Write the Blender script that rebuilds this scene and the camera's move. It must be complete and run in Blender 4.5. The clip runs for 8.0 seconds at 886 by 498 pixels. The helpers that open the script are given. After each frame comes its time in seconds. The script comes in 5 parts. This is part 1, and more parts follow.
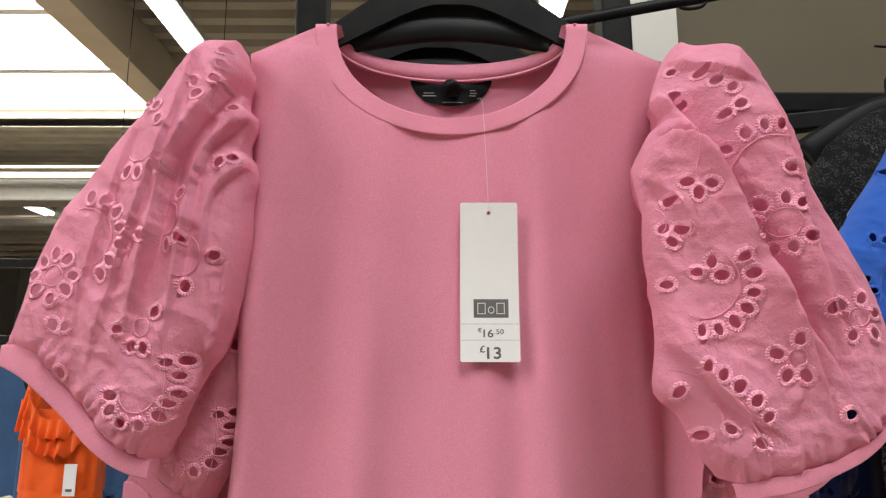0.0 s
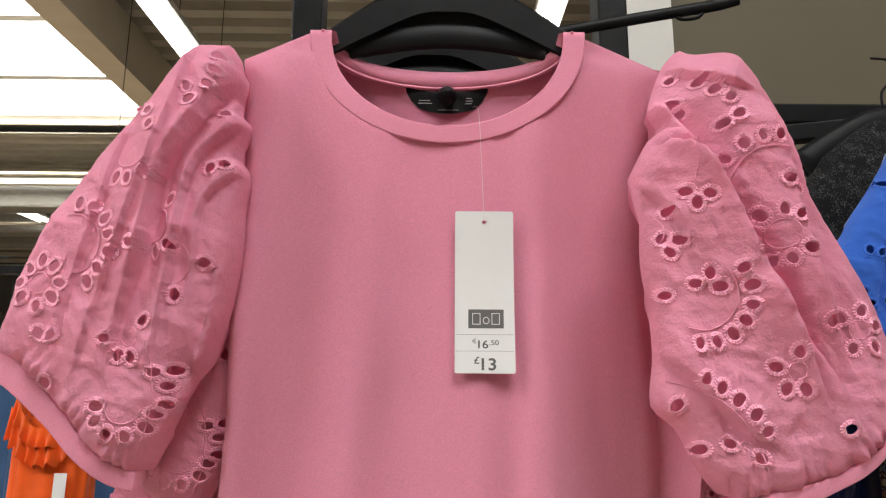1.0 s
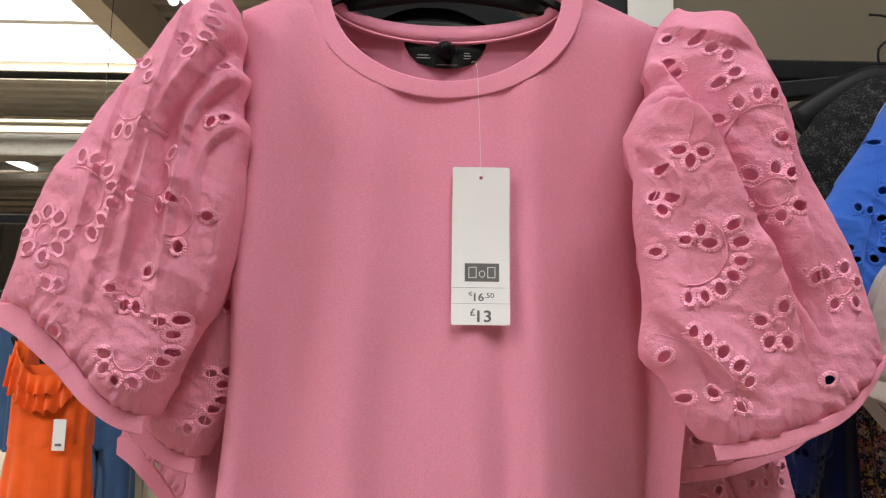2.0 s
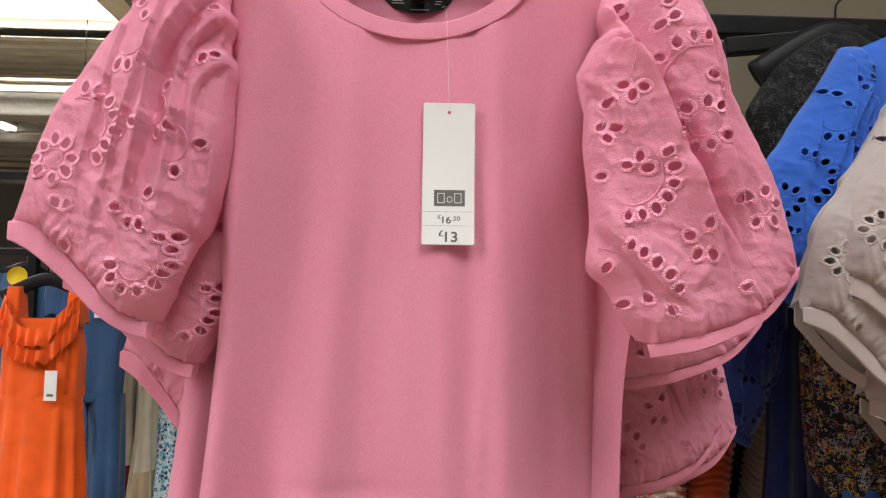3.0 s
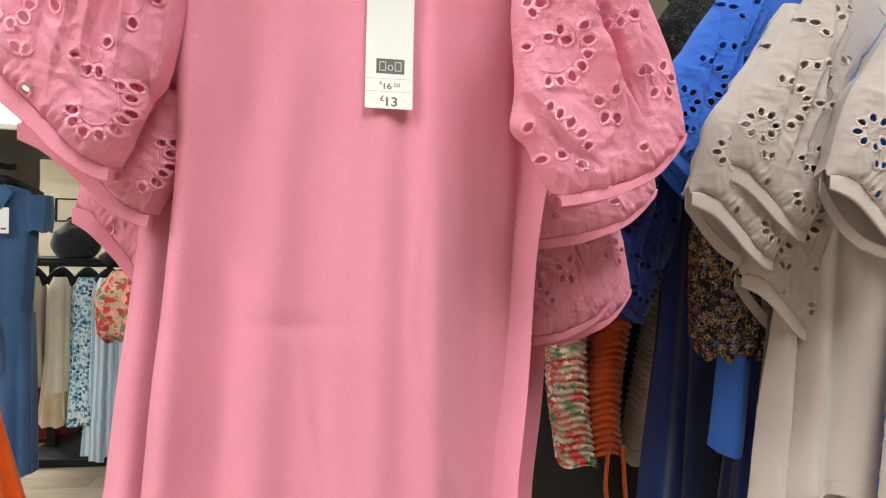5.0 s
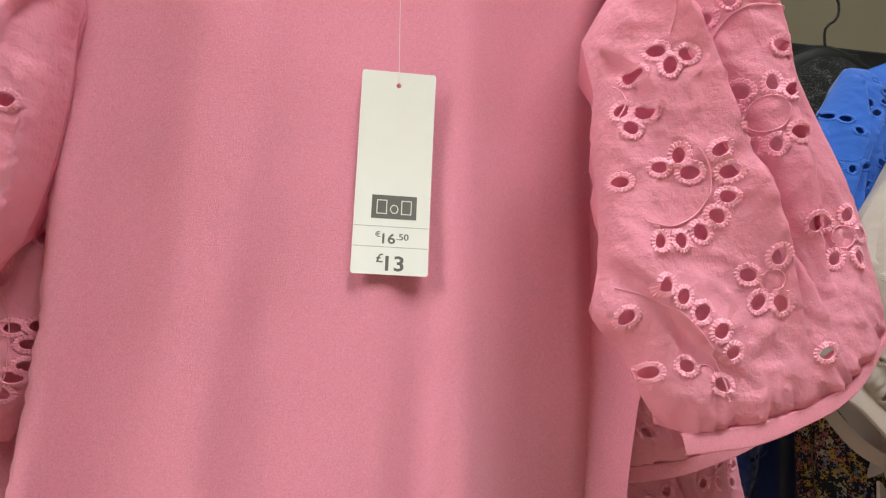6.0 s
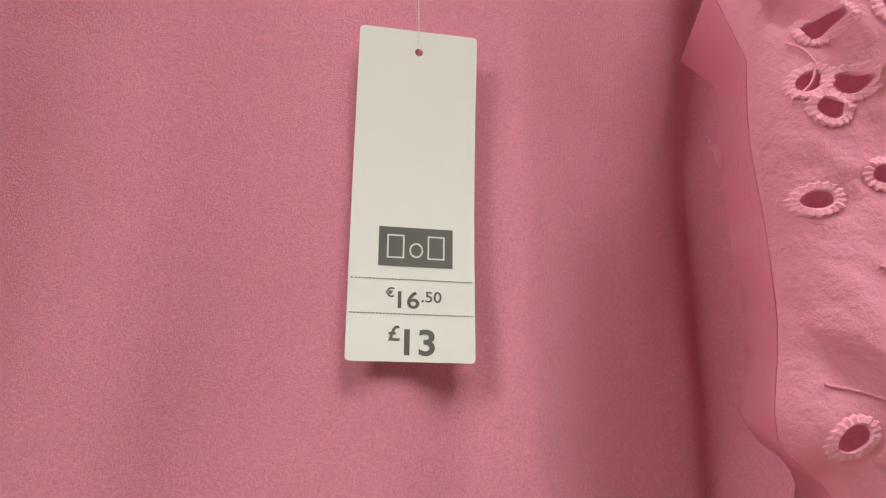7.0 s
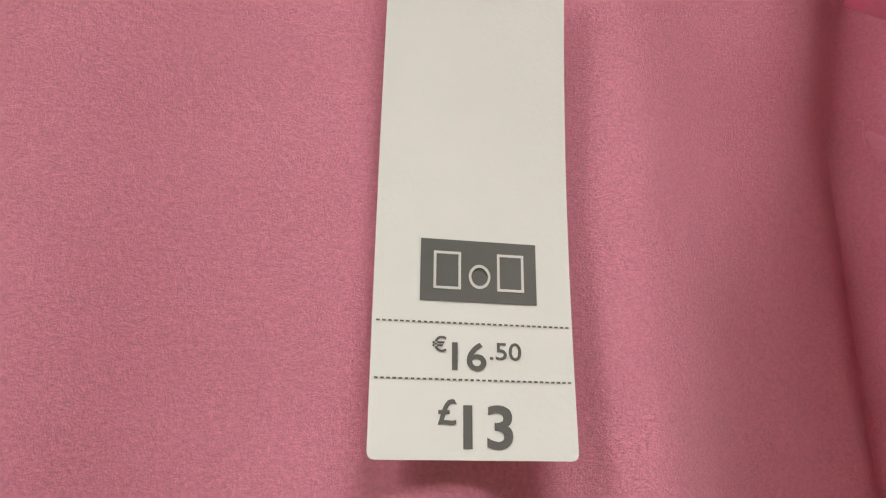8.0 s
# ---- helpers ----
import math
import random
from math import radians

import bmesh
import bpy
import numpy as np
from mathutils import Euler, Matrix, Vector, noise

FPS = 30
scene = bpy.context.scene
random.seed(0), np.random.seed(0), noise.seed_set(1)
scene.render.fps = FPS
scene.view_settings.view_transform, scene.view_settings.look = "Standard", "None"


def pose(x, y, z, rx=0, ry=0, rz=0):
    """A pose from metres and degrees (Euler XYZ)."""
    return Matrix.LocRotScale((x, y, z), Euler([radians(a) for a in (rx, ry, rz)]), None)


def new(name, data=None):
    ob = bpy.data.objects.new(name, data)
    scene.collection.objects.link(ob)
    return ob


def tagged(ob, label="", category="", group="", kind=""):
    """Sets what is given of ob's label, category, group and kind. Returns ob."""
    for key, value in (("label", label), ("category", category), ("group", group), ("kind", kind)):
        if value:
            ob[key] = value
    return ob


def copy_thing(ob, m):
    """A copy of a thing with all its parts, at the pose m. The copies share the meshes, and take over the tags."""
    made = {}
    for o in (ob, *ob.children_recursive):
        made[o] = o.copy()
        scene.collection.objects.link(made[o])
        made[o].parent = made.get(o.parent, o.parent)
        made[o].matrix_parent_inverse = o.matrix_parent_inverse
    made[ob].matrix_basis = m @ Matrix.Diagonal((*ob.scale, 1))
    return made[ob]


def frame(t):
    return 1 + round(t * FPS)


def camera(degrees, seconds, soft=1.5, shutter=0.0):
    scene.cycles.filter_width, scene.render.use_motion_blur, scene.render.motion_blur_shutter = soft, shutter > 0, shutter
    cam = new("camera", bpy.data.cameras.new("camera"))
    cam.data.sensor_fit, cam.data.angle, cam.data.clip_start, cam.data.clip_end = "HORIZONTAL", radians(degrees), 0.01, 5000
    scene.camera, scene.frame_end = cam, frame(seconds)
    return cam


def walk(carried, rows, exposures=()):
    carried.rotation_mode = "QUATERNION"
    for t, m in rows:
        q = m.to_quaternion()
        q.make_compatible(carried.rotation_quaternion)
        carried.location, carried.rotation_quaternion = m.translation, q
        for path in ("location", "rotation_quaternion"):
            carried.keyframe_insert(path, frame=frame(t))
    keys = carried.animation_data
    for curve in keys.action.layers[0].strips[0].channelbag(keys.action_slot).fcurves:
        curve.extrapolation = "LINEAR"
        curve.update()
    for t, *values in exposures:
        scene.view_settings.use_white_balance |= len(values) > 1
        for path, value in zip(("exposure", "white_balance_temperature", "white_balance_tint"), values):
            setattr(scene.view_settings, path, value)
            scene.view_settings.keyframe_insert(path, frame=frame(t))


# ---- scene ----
cam = camera(66.7, 8.0, soft=1.2)
# S: metres to one unit of the walk; the blouses are drawn in the same units
S, EYE, TILT = 0.84, 1.40, 10.5
ROWS = [
    (0.0, 0.0005, 0.0, 0.0, 0.05, 0.0, -0.05),
    (0.5, 0.002, 0.0089, 0.0, -0.3, 0.42, -0.17),
    (1.0, 0.0012, 0.009, 0.0, -0.34, 0.78, -0.42),
    (1.2, 0.002, 0.0094, 0.001, -0.54, 0.6, -0.55),
    (2.3, -0.004, -0.0130, 0.001, -1.35, -4.95, -1.35),
    (2.5, 0.0, -0.0212, -0.002, -2.0, -5.78, -1.4),
    (3.0, 0.011, -0.0758, -0.03, -2.1, -6.25, -1.16),
    (3.5, -0.015, -0.1144, -0.0675, -3.02, -7.48, -1.76),
    (4.0, -0.0508, -0.1925, -0.106, -8.39, -15.0, -3.07),
    (4.2, -0.0511, -0.2454, -0.0983, -9.26, -15.85, -3.3),
    (5.3, 0.003, -0.09, -0.094, -8.0, -8.62, -3.3),
    (5.5, 0.011, -0.0168, -0.052, -6.8, -6.95, -2.88),
    (6.0, 0.0155, 0.132, -0.0545, -7.5, -3.0, -3.88),
    (6.5, 0.0067, 0.2548, -0.053, -10.68, 0.58, -3.35),
    (7.0, -0.0027, 0.3207, -0.0578, -11.73, 1.1, -3.25),
    (7.5, -0.0021, 0.3385, -0.058, -11.45, 1.5, -3.3),
    (8.0, 0.001, 0.424, -0.0575, -10.7, 3.42, -3.2),
]
EXPOSURES = [(0.0, -0.32, 6400, 8), (1.2, -0.32, 6400, 8), (2.5, -0.30, 6400, 10), (3.5, -0.08, 6450, 8), (4.2, -0.02, 6450, 8), (5.4, 0.26, 6500, 0), (6.0, -0.08, 6650, 0), (6.5, -0.34, 6700, 2), (7.0, -0.38, 6800, 5), (8.0, -0.40, 6700, 6)]
walk(cam, [(t, pose(0, 0, EYE, TILT) @ pose(S * x, S * y, S * z, 90 + pitch, roll, yaw)) for t, x, y, z, yaw, pitch, roll in ROWS], EXPOSURES)

# ---- light ----
world = bpy.data.worlds.new("sky")
scene.world = world
world.use_nodes = True
_n = world.node_tree.nodes
_sky = _n.new("ShaderNodeTexSky")
_sky.sky_type, _sky.sun_disc, _sky.sun_elevation, _sky.sun_rotation = "NISHITA", False, radians(40), radians(250)
world.node_tree.links.new(_sky.outputs[0], _n["Background"].inputs[0])
_n["Background"].inputs[1].default_value = 0.08


def area(name, x, y, z, sx, sy, watts, color=(1, 1, 1)):
    data = bpy.data.lights.new(name, "AREA")
    data.shape, data.size, data.size_y, data.energy, data.color = "RECTANGLE", sx, sy, watts, color
    ob = new(name, data)
    ob.matrix_world = pose(x, y, z)
    return ob


# watts of the seen rooflight, then of the two added for key and fill
SKY_W = (1100, 340, 1000)
DAY = (1.0, 0.985, 0.96)


# ---- helpers of this place ----
def mesh(name, verts, faces, material, smooth=True):
    me = bpy.data.meshes.new(name)
    me.from_pydata([tuple(map(float, v)) for v in verts], [], [tuple(int(i) for i in f) for f in faces])
    if material:
        me.materials.append(material)
    if smooth:
        me.polygons.foreach_set("use_smooth", [True] * len(me.polygons))
    me.update()
    return me


def bm_mesh(name, bm, material, smooth=False):
    me = bpy.data.meshes.new(name)
    bm.normal_update()
    bm.to_mesh(me)
    bm.free()
    if material:
        me.materials.append(material)
    if smooth:
        me.polygons.foreach_set("use_smooth", [True] * len(me.polygons))
    return me


def part(name, data, parent, label=""):
    ob = new(name, data)
    ob.parent = parent
    if label:
        tagged(ob, label)
    return ob


def thing(name, x, y, z, label, category, group="", rz=0.0):
    ob = new(name)
    ob.empty_display_size = 0.05
    ob.matrix_basis = pose(x, y, z, 0, 0, rz)
    return tagged(ob, label, category, group)


def box(bm, x0, x1, y0, y1, z0, z1, bevel=0.0):
    r = bmesh.ops.create_cube(bm, size=1, matrix=Matrix.Translation(((x0 + x1) / 2, (y0 + y1) / 2, (z0 + z1) / 2)) @ Matrix.Diagonal((x1 - x0, y1 - y0, z1 - z0, 1)))
    if bevel:
        edges = {e for v in r["verts"] for e in v.link_edges}
        bmesh.ops.bevel(bm, geom=list(edges), offset=bevel, segments=2, affect="EDGES", profile=0.5)
    return r["verts"]


def block(name, x0, x1, y0, y1, z0, z1, material, bevel=0.0, parent=None, label=""):
    bm = bmesh.new()
    box(bm, x0, x1, y0, y1, z0, z1, bevel)
    me = bm_mesh(name, bm, material)
    if parent:
        return part(name, me, parent, label)
    return new(name, me)


def tube_data(points, radius, sides=8, squash=1.0, material=None, name="tube", closed=False, flat=None):
    """Verts and faces of a tube along points; flat: (width, height) of an oval section, upright."""
    pts = [Vector(p) for p in points]
    n = len(pts)
    verts, faces = [], []
    for i, p in enumerate(pts):
        a = pts[(i - 1) % n] if closed or i else pts[i]
        b = pts[(i + 1) % n] if closed or i < n - 1 else pts[i]
        t = (b - a).normalized()
        ref = Vector((0, 1, 0)) if abs(t.y) < 0.9 else Vector((1, 0, 0))
        u = t.cross(ref).normalized()
        v = t.cross(u).normalized()
        ru, rv = flat if flat else (radius, radius * squash)
        for k in range(sides):
            c = 2 * math.pi * k / sides
            verts.append(p + u * (ru * math.cos(c)) + v * (rv * math.sin(c)))
    for i in range(n if closed else n - 1):
        j = (i + 1) % n
        for k in range(sides):
            m = (k + 1) % sides
            faces.append((i * sides + k, i * sides + m, j * sides + m, j * sides + k))
    if not closed:
        faces += [tuple(range(sides)), tuple(range((n - 1) * sides, n * sides))[::-1]]
    return verts, faces


def tube(name, points, radius, material, parent=None, sides=8, closed=False, flat=None, label=""):
    v, f = tube_data(points, radius, sides, closed=closed, flat=flat)
    me = mesh(name, v, f, material)
    return part(name, me, parent, label) if parent else new(name, me)


def along(points, count):
    """Points evenly along a smooth curve through the given 2D or 3D points."""
    p = np.array(points, float)
    m = len(p)
    fine = []
    for i in range(m - 1):
        p0, p1, p2, p3 = p[max(i - 1, 0)], p[i], p[i + 1], p[min(i + 2, m - 1)]
        for s in np.linspace(0, 1, 12, endpoint=False):
            fine.append(0.5 * (2 * p1 + (p2 - p0) * s + (2 * p0 - 5 * p1 + 4 * p2 - p3) * s * s + (3 * p1 - p0 - 3 * p2 + p3) * s ** 3))
    fine.append(p[-1])
    fine = np.array(fine)
    d = np.concatenate([[0], np.cumsum(np.linalg.norm(np.diff(fine, axis=0), axis=1))])
    q = np.linspace(0, d[-1], count)
    return np.stack([np.interp(q, d, fine[:, k]) for k in range(p.shape[1])], 1)


# ---- materials ----
def nodes_of(name):
    m = bpy.data.materials.new(name)
    m.use_nodes = True
    return m, m.node_tree.nodes, m.node_tree.links, m.node_tree.nodes["Principled BSDF"]


def noise_node(n, l, scale, detail=3.0, vec=None, rough=0.55):
    t = n.new("ShaderNodeTexNoise")
    t.inputs["Scale"].default_value, t.inputs["Detail"].default_value, t.inputs["Roughness"].default_value = scale, detail, rough
    if vec:
        l.new(vec, t.inputs["Vector"])
    return t


def ramp(n, l, fac, stops):
    r = n.new("ShaderNodeValToRGB")
    e = r.color_ramp.elements
    while len(e) < len(stops):
        e.new(0.5)
    for k, (p, c) in zip(e, stops):
        k.position, k.color = p, (*c, 1)
    l.new(fac, r.inputs[0])
    return r


def shade(c, k):
    return tuple(min(1, v * k) for v in c)


def cloth(name, color, weave=900.0, vary=0.12, bump=0.25, crumple=40.0, crumple_amount=0.25, sheen=0.3, thin=0.0, heather=0.0, rough=0.9):
    """Woven or knitted cotton: yarn-scale relief, faint tone change, soft creases; thin: share of light that passes."""
    m, n, l, b = nodes_of(name)
    co = n.new("ShaderNodeTexCoord").outputs["Object"]
    big = noise_node(n, l, 9, 3, co)
    fine = noise_node(n, l, weave, 5, co, 0.78)
    mix = n.new("ShaderNodeMath")
    mix.operation = "MULTIPLY_ADD"
    mix.inputs[1].default_value = heather
    l.new(fine.outputs[0], mix.inputs[0])
    half = n.new("ShaderNodeMath")
    half.operation, half.inputs[1].default_value = "MULTIPLY", 1 - heather
    l.new(big.outputs[0], half.inputs[0])
    l.new(half.outputs[0], mix.inputs[2])
    r = ramp(n, l, mix.outputs[0], [(0.3, shade(color, 1 - vary)), (0.7, shade(color, 1 + vary))])
    l.new(r.outputs[0], b.inputs["Base Color"])
    b.inputs["Roughness"].default_value = rough
    b.inputs["Specular IOR Level"].default_value = 0.15
    b.inputs["Sheen Weight"].default_value = sheen
    b.inputs["Sheen Roughness"].default_value = 0.5
    cr = noise_node(n, l, crumple, 6, co, 0.6)
    b1 = n.new("ShaderNodeBump")
    b1.inputs["Strength"].default_value, b1.inputs["Distance"].default_value = crumple_amount, 0.004
    l.new(cr.outputs[0], b1.inputs["Height"])
    b2 = n.new("ShaderNodeBump")
    b2.inputs["Strength"].default_value, b2.inputs["Distance"].default_value = bump, 0.0006
    l.new(fine.outputs[0], b2.inputs["Height"])
    l.new(b1.outputs[0], b2.inputs["Normal"])
    l.new(b2.outputs[0], b.inputs["Normal"])
    if thin:
        tr = n.new("ShaderNodeBsdfTranslucent")
        l.new(r.outputs[0], tr.inputs[0])
        l.new(b2.outputs[0], tr.inputs[1])
        ms = n.new("ShaderNodeMixShader")
        ms.inputs[0].default_value = thin
        l.new(b.outputs[0], ms.inputs[1])
        l.new(tr.outputs[0], ms.inputs[2])
        l.new(ms.outputs[0], n["Material Output"].inputs[0])
    return m


def printed(name, ground, colors, scale=60.0):
    """Cotton printed with small flowers: spots of several colours on a ground."""
    m, n, l, b = nodes_of(name)
    co = n.new("ShaderNodeTexCoord").outputs["Object"]
    v = n.new("ShaderNodeTexVoronoi")
    v.inputs["Scale"].default_value, v.inputs["Randomness"].default_value = scale, 1.0
    wob = noise_node(n, l, scale * 1.4, 2, co)
    add = n.new("ShaderNodeMixRGB")
    add.inputs[0].default_value = 0.03
    l.new(co, add.inputs[1])
    l.new(wob.outputs["Color"], add.inputs[2])
    l.new(add.outputs[0], v.inputs["Vector"])
    stops = [(i / len(colors), c) for i, c in enumerate(colors)]
    pick = n.new("ShaderNodeSeparateColor")
    l.new(v.outputs["Color"], pick.inputs[0])
    r = ramp(n, l, pick.outputs[0], stops)
    r.color_ramp.interpolation = "CONSTANT"
    mask = ramp(n, l, v.outputs["Distance"], [(0.52, (1, 1, 1)), (0.6, (0, 0, 0))])
    mx = n.new("ShaderNodeMixRGB")
    l.new(mask.outputs[0], mx.inputs[0])
    mx.inputs[1].default_value = (*ground, 1)
    l.new(r.outputs[0], mx.inputs[2])
    l.new(mx.outputs[0], b.inputs["Base Color"])
    b.inputs["Roughness"].default_value = 0.9
    b.inputs["Specular IOR Level"].default_value = 0.15
    return m


def striped(name, a, c, scale):
    m, n, l, b = nodes_of(name)
    co = n.new("ShaderNodeTexCoord").outputs["Object"]
    w = n.new("ShaderNodeTexWave")
    w.inputs["Scale"].default_value, w.inputs["Distortion"].default_value = scale, 1.5
    l.new(co, w.inputs["Vector"])
    r = ramp(n, l, w.outputs[0], [(0.4, a), (0.6, c)])
    l.new(r.outputs[0], b.inputs["Base Color"])
    b.inputs["Roughness"].default_value = 0.9
    return m


def plain(name, color, rough=0.6, metal=0.0, vary=0.08, scale=12.0, bump=0.05, shine=0.3):
    m, n, l, b = nodes_of(name)
    co = n.new("ShaderNodeTexCoord").outputs["Object"]
    t = noise_node(n, l, scale, 5, co)
    r = ramp(n, l, t.outputs[0], [(0.3, shade(color, 1 - vary)), (0.7, shade(color, 1 + vary))])
    l.new(r.outputs[0], b.inputs["Base Color"])
    b.inputs["Roughness"].default_value, b.inputs["Metallic"].default_value = rough, metal
    b.inputs["Specular IOR Level"].default_value = shine
    bp = n.new("ShaderNodeBump")
    bp.inputs["Strength"].default_value, bp.inputs["Distance"].default_value = bump, 0.002
    t2 = noise_node(n, l, scale * 30, 2, co)
    l.new(t2.outputs[0], bp.inputs["Height"])
    l.new(bp.outputs[0], b.inputs["Normal"])
    return m


def glow(name, color, strength):
    m, n, l, b = nodes_of(name)
    b.inputs["Base Color"].default_value = (*color, 1)
    b.inputs["Emission Color"].default_value = (*color, 1)
    b.inputs["Emission Strength"].default_value = strength
    return m


PINK = (0.770, 0.288, 0.412)
jersey = cloth("pink_jersey", PINK, weave=1000, vary=0.17, bump=1.0, crumple=16, crumple_amount=0.25, heather=1.0, sheen=0.15, thin=0.14)
rib_knit = cloth("pink_rib", shade(PINK, 0.97), weave=1100, vary=0.16, bump=0.7, crumple=30, crumple_amount=0.1, heather=0.9, sheen=0.1, thin=0.08)
poplin = cloth("pink_poplin", (0.85, 0.36, 0.50), weave=2200, vary=0.05, bump=0.15, crumple=55, crumple_amount=0.85, heather=0.3, sheen=0.05, thin=0.36)
thread = cloth("pink_thread", (0.83, 0.34, 0.48), weave=2600, vary=0.12, bump=0.5, crumple_amount=0.0, heather=0.6, sheen=0.3)
WHITE, BLUE = (0.50, 0.435, 0.42), (0.035, 0.13, 0.55)
white_set = [cloth("white_" + k, WHITE, weave=2000, vary=0.05, crumple=40, crumple_amount=c, thin=t) for k, c, t in (("jersey", 0.12, 0.1), ("rib", 0.08, 0.05), ("poplin", 0.4, 0.25), ("thread", 0.0, 0.0))]
blue_set = [cloth("blue_" + k, BLUE, weave=2000, vary=0.1, crumple=40, crumple_amount=c, thin=t) for k, c, t in (("jersey", 0.12, 0.05), ("rib", 0.08, 0.05), ("poplin", 0.4, 0.15), ("thread", 0.0, 0.0))]
# the blue cloth again, its colour darkened to hold the shade low on the arm
shaded_blue_set = [cloth("navy_" + k, (0.010, 0.022, 0.12), weave=2000, vary=0.1, crumple=40, crumple_amount=c) for k, c in (("jersey", 0.12), ("rib", 0.08), ("poplin", 0.4), ("thread", 0.0))]
pink_set = [jersey, rib_knit, poplin, thread]
black_plastic = plain("black_plastic", (0.008, 0.008, 0.009), rough=0.5, vary=0.25, scale=20, shine=0.12)
black_metal = plain("black_metal", (0.010, 0.010, 0.011), rough=0.5, vary=0.3, scale=25, shine=0.12)
card = plain("white_card", (0.71, 0.72, 0.725), rough=0.55, vary=0.02, scale=30, bump=0.03)
ink = plain("grey_ink", (0.12, 0.12, 0.12), rough=0.6, vary=0.1, scale=60)
pale_ink = plain("pale_ink", (0.62, 0.62, 0.61), rough=0.6, vary=0.03, scale=60)
label_black = cloth("black_satin_label", (0.010, 0.010, 0.011), weave=2500, vary=0.2, crumple=60, crumple_amount=0.1, sheen=0.0, rough=0.5)
nylon = plain("clear_nylon", (0.75, 0.68, 0.68), rough=0.35)

# ---- the blouse: drawn in units, x across, y to the back, z up from the shoulder seams ----
L_UP = [
    (-0.247, -0.036, 0.0489, 0.0489, 14, -26, 3),
    (-0.224, -0.053, 0.0051, 0.0051, 111, 291, 2),
    (-0.213, -0.071, 0.0040, 0.0040, -153, 27, 2),
    (-0.258, -0.077, 0.0067, 0.0067, -27, 153, 2),
    (-0.242, -0.104, 0.0072, 0.0072, 114, 294, 2),
    (-0.190, -0.075, 0.0038, 0.0038, 162, 342, 2),
    (-0.199, -0.103, 0.0061, 0.0061, 29, 209, 2),
    (-0.307, -0.099, 0.1200, 0.1200, -4, -19, 3),
    (-0.201, -0.128, 0.0005, 0.0005, 90, 90, 1),
    (-0.256, -0.116, 0.0277, 0.0277, -149, -59, 4),
    (-0.302, -0.196, 0.0339, 0.0339, 86, -61, 7),
    (-0.291, -0.211, 0.0005, 0.0005, 90, 90, 1),
    (-0.312, -0.163, 0.0701, 0.0701, -6, -29, 3),
]
L_LOW = [
    (-0.240, -0.178, 0.0239, 0.0239, 59, -82, 5),
    (-0.226, -0.209, 0.0272, 0.0272, 44, -78, 4),
    (-0.325, -0.227, 0.0181, 0.0181, -138, -448, 8),
    (-0.316, -0.273, 0.0082, 0.0082, 119, -35, 3),
    (-0.250, -0.269, 0.0161, 0.0161, -114, -436, 6),
    (-0.264, -0.269, 0.0005, 0.0005, 90, 90, 1),
    (-0.181, -0.196, 0.0030, 0.0030, -90, 90, 2),
    (-0.223, -0.296, 0.0054, 0.0054, -174, 6, 2),
    (-0.340, -0.310, 0.1200, 0.1200, 1, -20, 4),
    (-0.249, -0.323, 0.0222, 0.0222, 177, 345, 6),
    (-0.313, -0.305, 0.0005, 0.0005, 90, 90, 1),
]
R_UP = [
    (0.193, -0.044, 0.0072, 0.0072, -132, 48, 2),
    (0.196, -0.072, 0.0059, 0.0059, 114, 294, 2),
    (0.125, -0.136, 0.1200, 0.1200, 44, 31, 3),
    (0.172, -0.086, 0.0046, 0.0046, 130, 310, 2),
    (0.139, -0.132, 0.0624, 0.0624, 38, 2, 4),
    (0.179, -0.132, 0.0176, 0.0176, 174, 81, 3),
    (0.228, -0.092, 0.0069, 0.0069, -149, 31, 2),
    (0.255, -0.148, 0.0391, 0.0391, 167, 80, 5),
    (0.258, -0.189, 0.0206, 0.0206, -109, -434, 9),
    (0.272, -0.147, 0.0074, 0.0074, 166, 346, 2),
    (0.193, -0.158, 0.0090, 0.0090, 177, 348, 3),
]
R_MID = [
    (0.157, -0.186, 0.0223, 0.0223, 48, -48, 4),
    (0.158, -0.200, 0.0122, 0.0122, 109, -31, 3),
    (0.198, -0.229, 0.0096, 0.0096, 173, 0, 3),
    (0.192, -0.237, 0.0359, 0.0359, 33, -96, 7),
    (0.164, -0.236, 0.0054, 0.0054, 180, 360, 2),
    (0.257, -0.240, 0.0072, 0.0072, 95, 275, 2),
    (0.290, -0.257, 0.0005, 0.0005, 90, 90, 1),
    (0.312, -0.262, 0.0157, 0.0157, -157, -473, 6),
    (0.257, -0.293, 0.0136, 0.0136, -117, -425, 5),
]
R_LOW = [
    (0.153, -0.382, 0.0912, 0.0912, 66, 30, 5),
    (0.218, -0.350, 0.0121, 0.0121, 154, -21, 4),
    (0.166, -0.325, 0.0097, 0.0097, 124, -23, 3),
    (0.279, -0.321, 0.0957, 0.0957, -162, -140, 3),
    (0.289, -0.336, 0.0055, 0.0055, -167, 13, 2),
    (0.313, -0.355, 0.0048, 0.0048, -150, 30, 2),
    (0.221, -0.399, 0.0005, 0.0005, 90, 90, 1),
]
